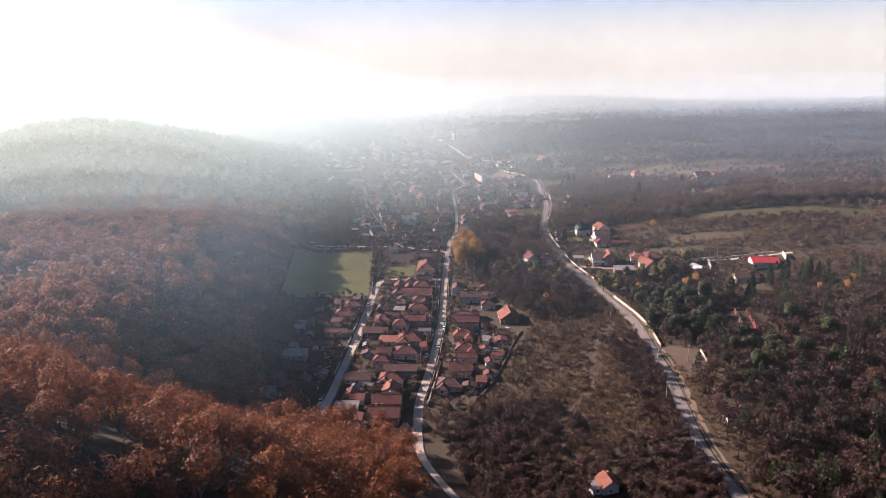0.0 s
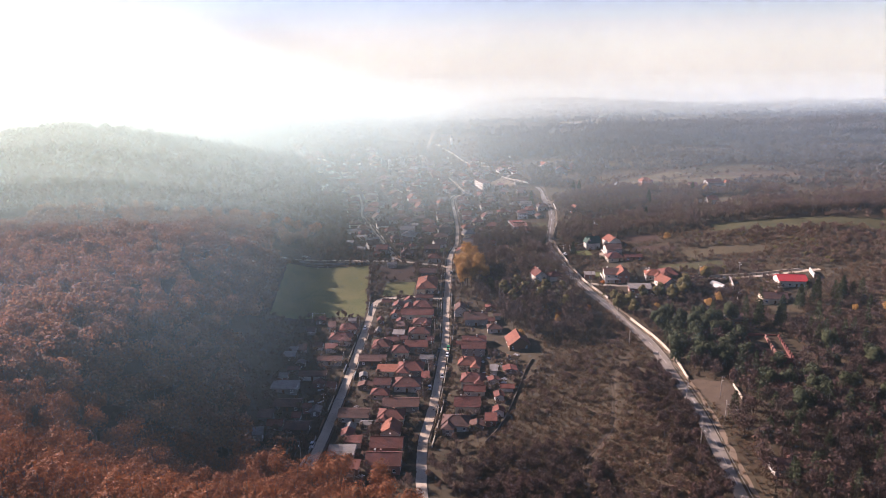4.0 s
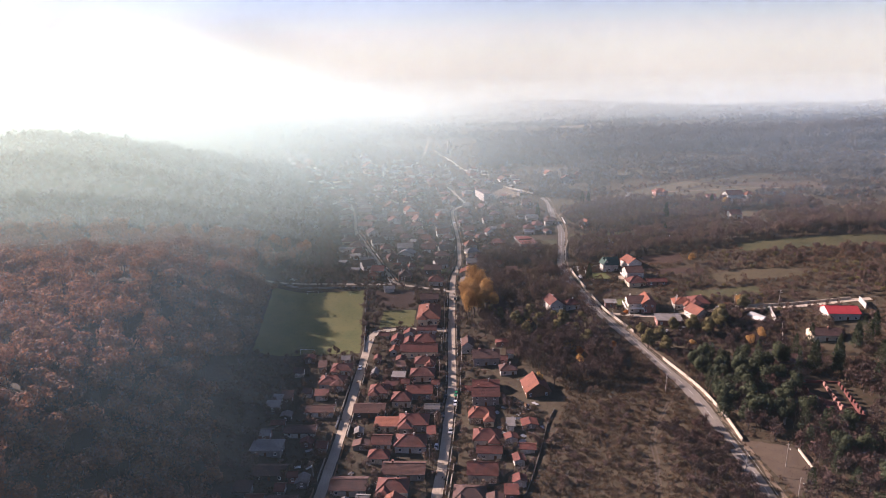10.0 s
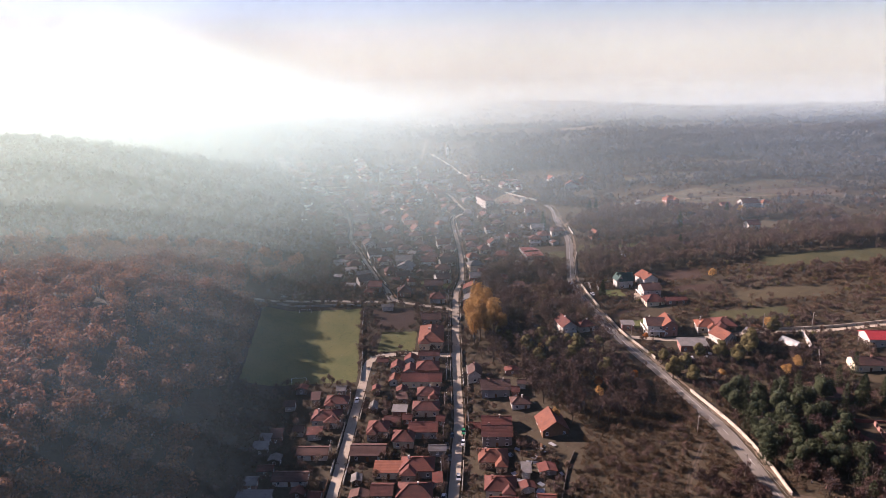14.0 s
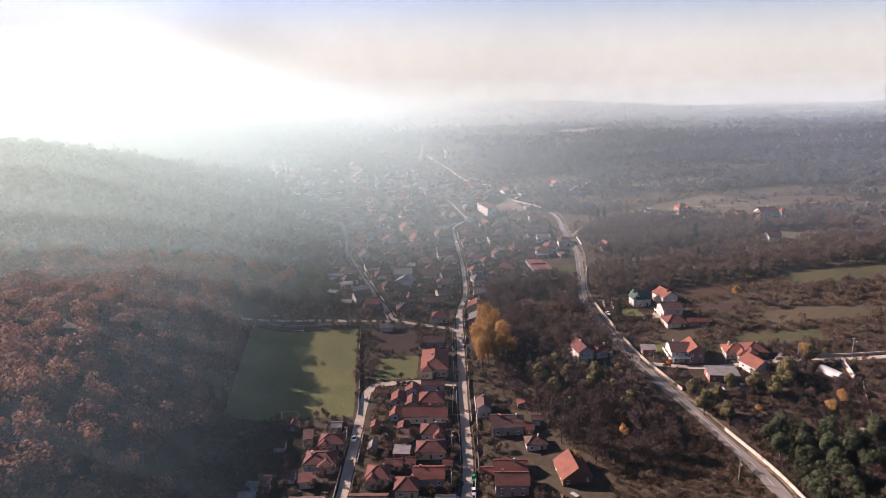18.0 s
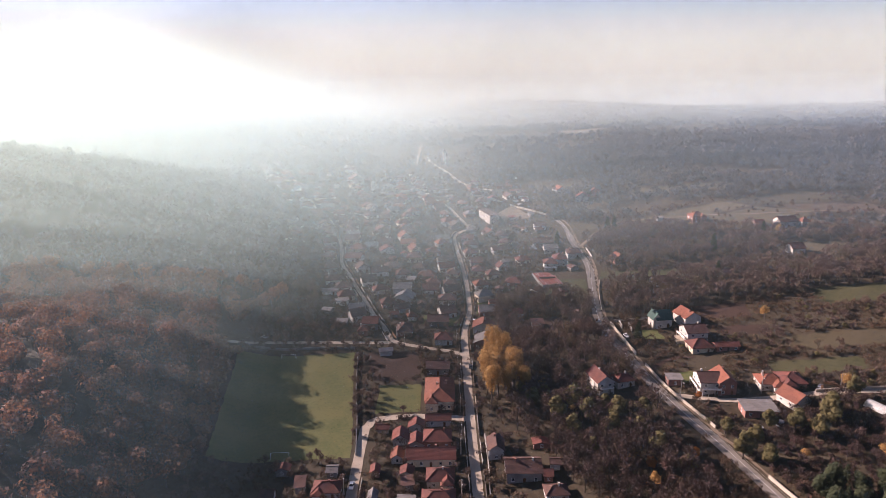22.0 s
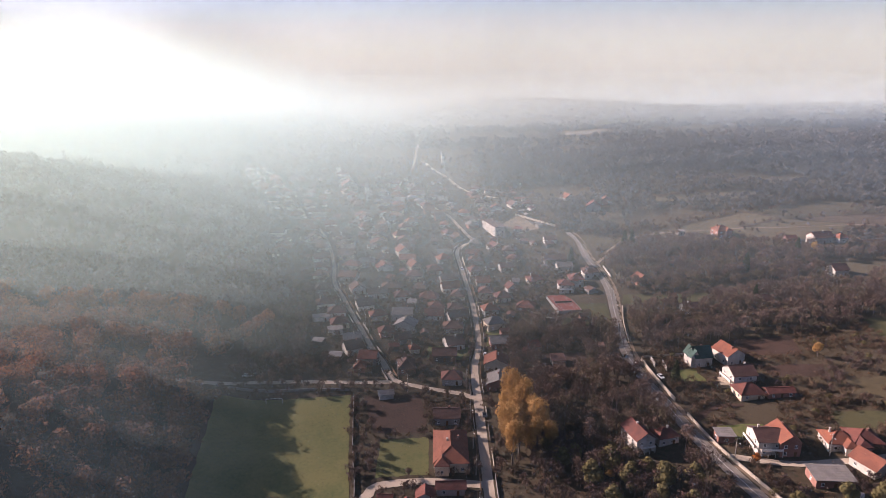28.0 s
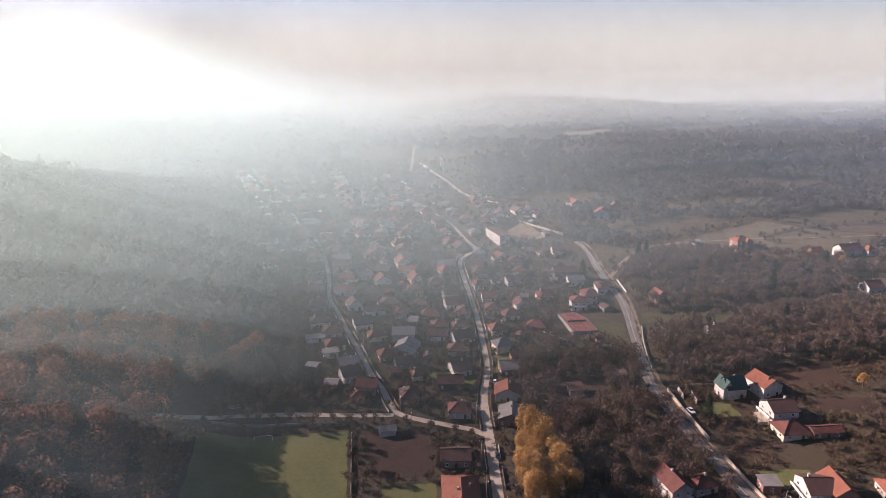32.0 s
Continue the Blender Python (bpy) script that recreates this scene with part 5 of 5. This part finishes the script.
plant(make_tree("conifer", pine_m, 3.4, 13, 1500, 1.0, 63, "dark green conifer with a dense crown", "tree", True), [(131, 650), (137, 652), (86, 628), (167, 538), (92.8, 469), (158, 330), (172, 335), (188, 347), (201, 354), (166, 326), (106.5, 304), (212, 350), (229, 600), (181, 575)], 3)
plant(make_tree("broad_pine", pine_m, 4.6, 12, 1900, 1.0, 64, "broad dark green pine behind the road wall", "tree"), [(112, 338), (117, 330), (113, 322), (121, 318), (118, 308), (125, 326), (128, 314), (123, 302), (116, 298), (130, 303), (121, 338), (133, 322), (110, 312), (126, 294), (135, 296), (140, 268), (147, 258), (152, 272), (135, 250), (160, 262), (144, 284), (132, 270), (168, 285), (175, 300), (158, 245), (126, 240), (172, 255), (182, 280), (112, 345), (118, 348), (124, 344), (130, 340), (136, 334), (141, 326), (127, 333), (138, 312), (143, 318), (119, 324), (131, 330), (109, 305), (112, 296), (147, 338), (134, 345)], 4)
plant(make_tree("olive_tree", olive_m, 4.6, 10, 1500, 0.85, 65, "broad tree with olive and yellow leaves", "tree"), [(42, 398), (50, 406), (57, 396), (46, 386), (62, 404), (38, 410), (66, 392), (72, 404), (54, 420), (34, 424), (70, 380), (140, 385), (131, 378), (100, 388), (108, 380), (45, 416), (52, 411), (29, 422), (118, 388), (126, 384), (143, 390), (160, 400), (48, 424), (58, 412), (26, 432), (76, 366), (99, 372), (106, 366)], 5)
plant(make_tree("yellow_tree", gold_m, 2.6, 7, 700, 0.6, 66, "small yellow autumn tree", "tree"), [(62, 362), (40, 350), (210, 335), (222, 330), (231, 340), (190, 632), (-20, 168), (-60, 160), (-38, 158), (240, 600), (-80, 140), (153, 366), (-112, 270), (178, 240), (186, 232), (170, 226), (192, 248), (45, 413), (50, 418), (59, 375), (56, 378), (28, 425), (119, 366), (146, 362), (161, 407), (162, 474), (36, 436)], 6)
plant(make_tree("bare_tree", scrub_m, 3.2, 8.5, 380, 0.5, 67, "bare grey tree with few leaves", "tree"), [(-2, 236), (6, 244), (2, 228), (-48, 440), (-47, 448), (-50, 462), (-43, 436), (28, 404), (33, 392), (27, 416), (30, 440), (95, 520), (97, 534), (-78, 388), (52, 470), (40, 462), (60, 480), (44, 490)], 7)

# ---- road markings ----
def marking(pts, width, lift, name, road, mat=None):
    line = curve_points(pts, 1.5)
    side = sides(line) * width / 2
    z = height(line[:, 0], line[:, 1]) + lift
    v = np.stack([np.column_stack([line - side, z]), np.column_stack([line + side, z])], 1).reshape(-1, 3)
    i = 2 * np.arange(len(line) - 1)
    part(name, raw(name, v, np.stack([i, i + 1, i + 3, i + 2], 1), mat or line_m), None, road, "white road paint")


axis_line = curve_points(EAST, 1.0)
off = sides(axis_line)
i = 0
while i < len(axis_line) - 8:
    yy = axis_line[i][1]
    if 165 < yy < 335:
        marking([axis_line[i], axis_line[i + 2], axis_line[i + 4]], 0.22, 0.18, "lane_dash", east)
        i += 10
    elif 335 <= yy < 690:
        marking([axis_line[i], axis_line[i + 4], axis_line[i + 7]], 0.2, 0.18, "centre_line", east)
        i += 7
    else:
        i += 5
for s_ in (-2.4, 2.4):
    for a in range(0, len(axis_line) - 41, 40):
        if 150 < axis_line[a][1] < 680:
            marking([axis_line[a + k] + off[a + k] * s_ for k in (0, 13, 27, 40)], 0.08, 0.19, "edge_line", east)

# ---- walls ----
garden_wall("road_wall", [(105.6, 286), (107.6, 307), (107.4, 329), (102.3, 360)], 1.3, 0.35, concrete_m, "long pale concrete wall beside the road")
garden_wall("roadside_wall", [(88.6, 446), (90.3, 428), (92.4, 416), (95.5, 403), (98, 392)], 1.2, 0.35, concrete_m, "pale roadside garden wall")
garden_wall("compound_wall", [(85.6, 492), (85.8, 478), (86.5, 467), (87.5, 456)], 1.6, 0.35, concrete_m, "pale compound wall beside the road")
garden_wall("compound_wall", [(90, 491), (89.6, 484.5)], 2.0, 0.3, white_m, "white gate wall of a compound")
garden_wall("compound_wall", [(94, 487), (93.2, 479.5)], 2.0, 0.3, white_m, "white gate wall of a compound")
garden_wall("compound_wall", [(88, 494.5), (98, 493), (108, 491.8)], 1.0, 0.3, concrete_m, "low fence wall behind a compound")
garden_wall("roadside_wall", [(86.5, 512), (91.5, 535), (97, 553)], 0.9, 0.3, concrete_m, "low pale wall along the road bend")
garden_wall("roadside_wall", [(104.5, 598), (105.5, 618)], 1.0, 0.4, white_m, "white bridge parapet beside the road")
garden_wall("farm_wall", [(148, 406.5), (172, 402.5), (190, 399.5), (216, 394.5)], 1.3, 0.3, concrete_m, "pale wall along a farm lane")
garden_wall("farm_wall", [(173, 397), (171, 389), (169, 382)], 2.4, 0.4, white_m, "white end wall in a farmyard")
garden_wall("farm_wall", [(218, 391), (217, 386), (215.7, 382)], 2.6, 0.5, white_m, "white end wall beside a red barn")
garden_wall("farm_wall", [(171, 379), (165, 368), (159, 356)], 0.9, 0.3, concrete_m, "low concrete wall running down the farm")
garden_wall("lot_wall", [(121, 276), (119.5, 264)], 1.0, 0.35, concrete_m, "low broken wall beside the dirt lot")
garden_wall("street_wall", [(-8.4, 262), (-6.8, 272), (-5, 284), (-2.6, 300)], 1.1, 0.3, concrete_m, "pale street wall before houses")
garden_wall("street_wall", [(4.6, 380), (5.2, 392), (5.6, 405)], 1.3, 0.25, white_m, "white street fence wall")
garden_wall("street_wall", [(2.6, 352), (3.4, 366), (4.2, 378)], 1.0, 0.25, grey_m, "grey street wall")
garden_wall("field_wall", [(-48, 398), (-49.5, 425), (-51.5, 445), (-53.6, 484)], 1.1, 0.25, grey_m, "old wall between street and football field")
garden_wall("field_wall", [(-118, 490), (-85, 492), (-56, 490.5)], 1.2, 0.3, grey_m, "dark wall behind the football field")
garden_wall("yard_wall", [(14, 264), (22, 276), (31, 298), (38, 318), (43, 328)], 0.7, 0.25, dark_m, "low dark wall behind the yards beside a ditch")
garden_wall("yard_wall", [(70.8, 762), (85, 741), (98.8, 720)], 1.6, 0.4, concrete_m, "long pale wall behind the school yard")
garden_wall("yard_wall", [(56, 551), (48, 562), (40, 574)], 0.8, 0.4, concrete_m, "pale path wall beside the court")

# ---- street fences ----
def fences(line, start, end, offset, seed):
    """Low walls and board fences in stretches along a street, with gaps for gates."""
    rng = random.Random(seed)
    pts = curve_points(line, 1.0)
    pts = pts[(pts[:, 1] > start) & (pts[:, 1] < end)]
    nrm = sides(pts)
    i = 0
    while i + 8 < len(pts):
        n = min(rng.randint(8, 20), len(pts) - 1 - i)
        run = [tuple(pts[i + k] + nrm[i + k] * offset) for k in (0, n // 2, n)]
        if all(math.hypot(x - a, y - b) > r * 0.75 for x, y in run for a, b, r in HOUSES if abs(b - y) < 20):
            mat, word = rng.choice(((grey_m, "grey plastered"), (concrete_m, "pale concrete"), (wood_m, "brown board"), (white_m, "whitewashed"), (dark_m, "dark board")))
            garden_wall("street_fence", run, rng.uniform(0.9, 1.5), 0.18, mat, word + " fence along the street edge")
        i += n + rng.randint(3, 6)


fences(MAIN, 266, 470, 3.0, 71)
fences(MAIN, 305, 470, -3.0, 72)
fences(MAIN, 480, 700, 3.0, 73)
fences(MAIN, 480, 700, -3.0, 74)
fences(WEST, 240, 395, 3.0, 75)
fences(WEST, 240, 390, -3.0, 76)
fences(CURVE, 500, 660, 2.7, 77)
fences(CURVE, 500, 660, -2.7, 78)

# ---- tennis court ----
court = new("tennis_court")
court.matrix_basis = pose(66.4, 569, ground_at(66.4, 569) + 1.15, 0, 0, 4)
part("surface", Shape().box(-6.6, 6.6, -13.2, 13.2, -3, 0), court_m, court, "red clay surface")
part("kerb", Shape().box(-6.9, -6.603, -13.5, 13.5, -3, 0.08).box(6.603, 6.9, -13.5, 13.5, -3, 0.08).box(-6.6, 6.6, -13.5, -13.203, -3, 0.08).box(-6.6, 6.6, 13.203, 13.5, -3, 0.08), grey_m, court, "grey concrete kerb")
for lx in (-5.0, -3.6, 0.0, 3.6, 5.0):
    part("line", Shape().box(lx - 0.05, lx + 0.05, -11.5 if lx else -6, 11.5 if lx else 6, 0.004, 0.012), line_m, court)
for ly in (-11.5, -6, 6, 11.5):
    part("line", Shape().box(-5, 5, ly - 0.05, ly + 0.05, 0.016, 0.022), line_m, court)
part("net", Shape().box(-5.4, 5.4, -0.02, 0.02, 0.025, 0.9), dark_m, court, "dark net")
tagged(court, "red clay tennis court with white lines and kerb", "tennis court")


# ---- football goals ----
def goal(x, y, turn):
    g = new("football_goal")
    g.matrix_basis = pose(x, y, ground_at(x, y), 0, 0, turn)
    part("crossbar", Shape().tube((-3.7, 0, 2.44), (3.7, 0, 2.44), 0.07, 0.07), frame_m, g)
    for sx in (-3.7, 3.7):
        part("post", Shape().tube((sx, 0, -0.2), (sx, 0, 2.36), 0.07, 0.07), frame_m, g)
        part("brace", Shape().tube((sx, 1.5, -0.2), (sx, 0.08, 2.3), 0.04, 0.04), frame_m, g)
    tagged(g, "white metal football goal on grass", "goal", "football goals")


goal(-90, 482.5, 0)
goal(-79, 400, 180)


# ---- ruin ----
ruin = new("ruined_hall")
ruin.matrix_basis = pose(152, 308, ground_at(152, 308) - 0.3, 0, 0, -14)
brick_m = material("red_brick", (0.13, 0.045, 0.036), (0.085, 0.034, 0.028), scale=0.5, fine=5, bump=0.3)
part("floor", Shape().box(-7.2, 7.2, -13.7, 13.7, -3, 0.3), brick_m, ruin, "rubble-strewn red floor")
for wx in (-7.5, 7.5):
    for k in range(9):
        part("wall_pier", Shape().box(wx - 0.25, wx + 0.25, -13.6 + k * 3.1, -12.2 + k * 3.1, -3, 3.2), brick_m, ruin)
        part("wall_infill", Shape().box(wx - 0.18, wx + 0.18, -12.197 + k * 3.1, -10.503 + k * 3.1, -3, 1.1 + 0.5 * (k % 3)), brick_m, ruin)
for wy in (-13.9, 13.9):
    part("end_wall", Shape().box(-7.75, 7.75, wy - 0.2, wy + 0.2, -3, 2.4), brick_m, ruin)
for k in range(8):
    part("inner_pier", Shape().box(1.3, 1.9, -12.6 + 3.3 * k, -10.9 + 3.3 * k, 0.303, 2.6 + 0.3 * (k % 2)), pink_m, ruin, "pale brick pier")
part("partition", Shape().box(1.45, 1.75, -13.6, 13.6, 0.302, 1.4), pink_m, ruin, "pale inner wall")
tagged(ruin, "roofless ruined hall of red brick among trees", "ruin")

# ---- greenhouse ----
sheet_film = material("old_plastic_film", (0.42, 0.42, 0.4), (0.24, 0.24, 0.22), rough=0.4, scale=0.6, fine=3, bump=0.1)
tunnel = new("greenhouse")
tunnel.matrix_basis = pose(163.4, 389, ground_at(163.4, 388), 0, 0, 20)
film = Shape()
for k in range(10):
    a, b = math.pi * k / 10, math.pi * (k + 1) / 10
    film.face((2.6 * math.cos(a), -5, 2.6 * math.sin(a)), (2.6 * math.cos(a), 5, 2.6 * math.sin(a)), (2.6 * math.cos(b), 5, 2.6 * math.sin(b)), (2.6 * math.cos(b), -5, 2.6 * math.sin(b)))
for sy in (-5, 5):
    film.face(*[(2.6 * math.cos(math.pi * k / 10), sy, 2.6 * math.sin(math.pi * k / 10)) for k in range(11)])
part("film", film, sheet_film, tunnel, "white plastic film")
for k in range(6):
    hoop = Shape()
    for j in range(8):
        a, b = math.pi * j / 8, math.pi * (j + 1) / 8
        hoop.tube((2.65 * math.cos(a), -5 + 2 * k, 2.65 * math.sin(a)), (2.65 * math.cos(b), -5 + 2 * k, 2.65 * math.sin(b)), 0.05, 0.05, 4)
    part("hoop", hoop, pole_m, tunnel)
tagged(tunnel, "white plastic tunnel greenhouse in a farmyard", "greenhouse")


# ---- cars ----
def make_car(paint, label):
    car = new("car")
    prof = [(-2.1, 0.35), (-2.15, 0.75), (-1.25, 0.92), (1.7, 0.95), (2.1, 0.8), (2.12, 0.35)]
    body = Shape()
    for a in range(len(prof)):
        (y0, z0), (y1, z1) = prof[a], prof[(a + 1) % len(prof)]
        body.face((-0.85, y0, z0), (0.85, y0, z0), (0.85, y1, z1), (-0.85, y1, z1))
    body.face(*[(-0.85, p, q) for p, q in prof[::-1]])
    body.face(*[(0.85, p, q) for p, q in prof])
    part("body", body, paint, car)
    cab, lo, hi = Shape(), [(-0.8, -1.1), (0.8, -1.1), (0.8, 1.75), (-0.8, 1.75)], [(-0.62, -0.35), (0.62, -0.35), (0.62, 1.25), (-0.62, 1.25)]
    for a in range(4):
        b = (a + 1) % 4
        cab.face((*lo[a], 0.955), (*lo[b], 0.955), (*hi[b], 1.42), (*hi[a], 1.42))
    part("windows", cab, glass_m, car, "dark glass")
    part("roof", Shape().slab([(*p, 1.46) for p in hi], 0.037), paint, car)
    for wx in (-0.86, 0.86):
        for wy in (-1.35, 1.35):
            wheel = part("wheel", Shape().tube((wx - 0.09, wy, 0.31), (wx + 0.09, wy, 0.31), 0.31, 0.31, 12), dark_m, car, "black tyre")
            part("rim", Shape().tube((wx - 0.1, wy, 0.31), (wx + 0.1, wy, 0.31), 0.17, 0.17, 8), frame_m, wheel)
    for wx in (-0.6, 0.6):
        part("headlight", Shape().box(wx - 0.18, wx + 0.18, -2.17, -2.11, 0.58, 0.72), frame_m, car)
    return tagged(car, label, "car", "parked cars")


def paint(name, c):
    return material(name, c, tuple(0.9 * v for v in c), rough=0.3, scale=1, fine=4, bump=0)


cars = {"white": make_car(paint("white_paint", (0.75, 0.75, 0.75)), "white car parked at the street edge"),
        "dark": make_car(paint("dark_paint", (0.03, 0.035, 0.045)), "dark car parked at the street edge"),
        "green": make_car(paint("green_paint", (0.02, 0.22, 0.1)), "green car parked at the street edge"),
        "grey": make_car(paint("silver_paint", (0.4, 0.41, 0.42)), "silver car parked at the street edge")}
used = set()
for tone, cx, cy, turn in (("green", 0.4, 350, -3), ("white", -0.3, 342.5, -3), ("grey", -3.4, 321, -5), ("white", -9.6, 310, -6), ("dark", -4.6, 348, -3), ("dark", -6.3, 333, -4),
                           ("white", -48.0, 379, -4), ("white", 88.6, 475, 6), ("white", 12.5, 519, -12), ("dark", 5.0, 462.7, -2), ("white", 12.6, 648, 4), ("dark", -7.2, 341, -4),
                           ("white", -106.8, 503.5, 70), ("dark", -102.5, 505, 60), ("grey", -57.5, 262, -3)):
    m = pose(cx, cy, ground_at(cx, cy) + 0.13, 0, 0, turn)
    if tone in used:
        copy_thing(cars[tone], m)
    else:
        cars[tone].matrix_basis = m
        used.add(tone)


# ---- utility poles ----
def make_pole():
    p = new("utility_pole")
    part("shaft", Shape().tube((0, 0, -0.5), (0, 0, 9.2), 0.19, 0.11, 8), pole_m, p)
    arm = part("crossarm", Shape().box(-1.0, 1.0, -0.06, 0.06, 8.55, 8.67), wood_m, p)
    for k in (-0.9, -0.3, 0.3, 0.9):
        part("insulator", Shape().tube((k, 0, 8.673), (k, 0, 8.86), 0.05, 0.03, 6), frame_m, arm)
    lamp = part("lamp_arm", Shape().tube((0, -0.1, 7.6), (0, -1.4, 8.0), 0.035, 0.03, 5), pole_m, p)
    part("lamp_head", Shape().box(-0.12, 0.12, -1.95, -1.4, 7.94, 8.06), frame_m, lamp)
    return tagged(p, "weathered utility pole with crossarm and lamp", "utility pole", "utility poles")


pole = make_pole()
LINES = (((79.7, 442), (77, 479), (84, 520), (93, 560)), ((93.4, 415.8), (127.5, 412), (158, 405.5), (180.6, 401)), ((92.3, 329), (96.4, 299), (98, 268), (91, 236), (89, 200)),
         ((-5.2, 395), (-4, 404.5), (-3, 425), (-2.4, 441), (-1.4, 462), (0, 490)), ((-10, 322), (-12.5, 300), (-8.5, 345), (-7, 368)), ((-28.4, 487), (-33, 500), (-52, 560), (-65, 600)),
         ((-59.5, 250), (-57, 290), (-54, 335), (-50.5, 375)), ((106, 250), (112, 268)))
first = True
for row in LINES:
    for px_, py_ in row:
        m = pose(px_, py_, ground_at(px_, py_), 0, 0, (px_ * 7 + py_) % 25 - 12)
        if first:
            pole.matrix_basis, first = m, False
        else:
            copy_thing(pole, m)
for row in (LINES[0], LINES[1], LINES[2], LINES[3], LINES[5], LINES[6]):
    wire = Shape()
    for (ax, ay), (bx, by) in zip(row, row[1:]):
        for o in (-0.9, 0.9):
            pts = [Vector((ax + (bx - ax) * k / 6 + o, ay + (by - ay) * k / 6, (ground_at(ax, ay) * (6 - k) + ground_at(bx, by) * k) / 6 + 8.84 - 0.9 * (1 - (k / 3 - 1) ** 2))) for k in range(7)]
            for a, b in zip(pts, pts[1:]):
                wire.tube(a, b, 0.018, 0.018, 3)
    tagged(new("power_line", wire.mesh("power_line", dark_m)), "thin sagging power line between poles", "cable")

# ---- church tower ----
def tower(x, y, w, h, label):
    z = ground_at(x, y)
    t_ = new("church_tower")
    t_.matrix_basis = pose(x, y, z, 0, 0, 8)
    part("shaft", Shape().box(-w / 2, w / 2, -w / 2, w / 2, -1, h), white_m, t_)
    sp = Shape()
    q = w / 2 + 0.3
    for a, b in (((-q, -q), (q, -q)), ((q, -q), (q, q)), ((q, q), (-q, q)), ((-q, q), (-q, -q))):
        sp.face((*a, h + 0.004), (*b, h + 0.004), (0, 0, h + w * 1.5))
    part("spire", sp, tile_grey, t_, "grey pointed spire")
    for a in (-90, 0, 90):
        part("window", window_mesh, None, t_, at=pose(math.sin(radians(a)) * w / 2, -math.cos(radians(a)) * w / 2, h - 2.2, 0, 0, a))
    tagged(t_, label, "tower")


house(-83, 872, 16, 12, 6.5, 4.5, "gable_y", white_m, tile_orange, 12, "large white hall with an orange gabled roof", 1, detail=1, storeys=2, group="village houses")
tower(-63.6, 842, 4.2, 13, "white church tower with a pointed spire")
tower(18.7, 959, 3.6, 14, "slender white tower among far houses")

# ---- yard clutter ----
rng = random.Random(5)
sheet_m = material("scrap_sheet", (0.42, 0.42, 0.42), (0.26, 0.26, 0.27), rough=0.5, scale=1, fine=3, bump=0.1, per_object=0.5)
junk = Shape().box(-1.2, 1.2, -0.8, 0.8, 0, 0.08)
for k in range(5):
    junk.box(-1.2 + 0.5 * k, -1.0 + 0.5 * k, -0.8, 0.8, 0.083, 0.12)
junk_mesh = junk.mesh("metal_sheet", sheet_m)
stack_mesh = Shape().box(-1.4, 1.4, -0.5, 0.5, 0, 0.5).box(-1.2, 1.1, -0.4, 0.45, 0.503, 0.85).box(-0.8, 0.9, -0.3, 0.35, 0.853, 1.1).mesh("timber_stack", wood_m)
for x0, x1, y0, y1, n in ((18, 36, 300, 336, 34), (-46, -34, 240, 300, 16), (-80, -60, 285, 330, 16), (-34, -12, 285, 350, 14), (112, 150, 385, 392, 6), (150, 160, 408, 414, 6), (78, 82.5, 470, 500, 6)):
    for k in range(n):
        jx, jy = rng.uniform(x0, x1), rng.uniform(y0, y1)
        if any(math.hypot(jx - a, jy - b) < r * 0.95 for a, b, r in HOUSES):
            continue
        if rng.random() < 0.62:
            ob = tagged(new("metal_sheet", junk_mesh), "grey corrugated metal sheet in a yard", "scrap", "yard scrap")
            ob.matrix_basis = pose(jx, jy, ground_at(jx, jy) + 0.25, rng.uniform(-9, 9), rng.uniform(-9, 9), rng.uniform(0, 360)) @ Matrix.Diagonal((rng.uniform(0.6, 1.5), rng.uniform(0.6, 1.5), 1, 1))
        else:
            ob = tagged(new("timber_stack", stack_mesh), "stack of brown firewood and boards", "timber", "timber stacks")
            ob.matrix_basis = pose(jx, jy, ground_at(jx, jy), 0, 0, rng.uniform(0, 360))

# ---- terrace of the white house ----
ter = new("house_terrace", Shape().slab([(110, 461, 10.6), (116.3, 460.5, 10.6), (117.2, 468, 10.6), (111.5, 468.4, 10.6)], 3.2).mesh("house_terrace", cream_m))
tagged(ter, "pale concrete terrace beside a white house", "terrace")
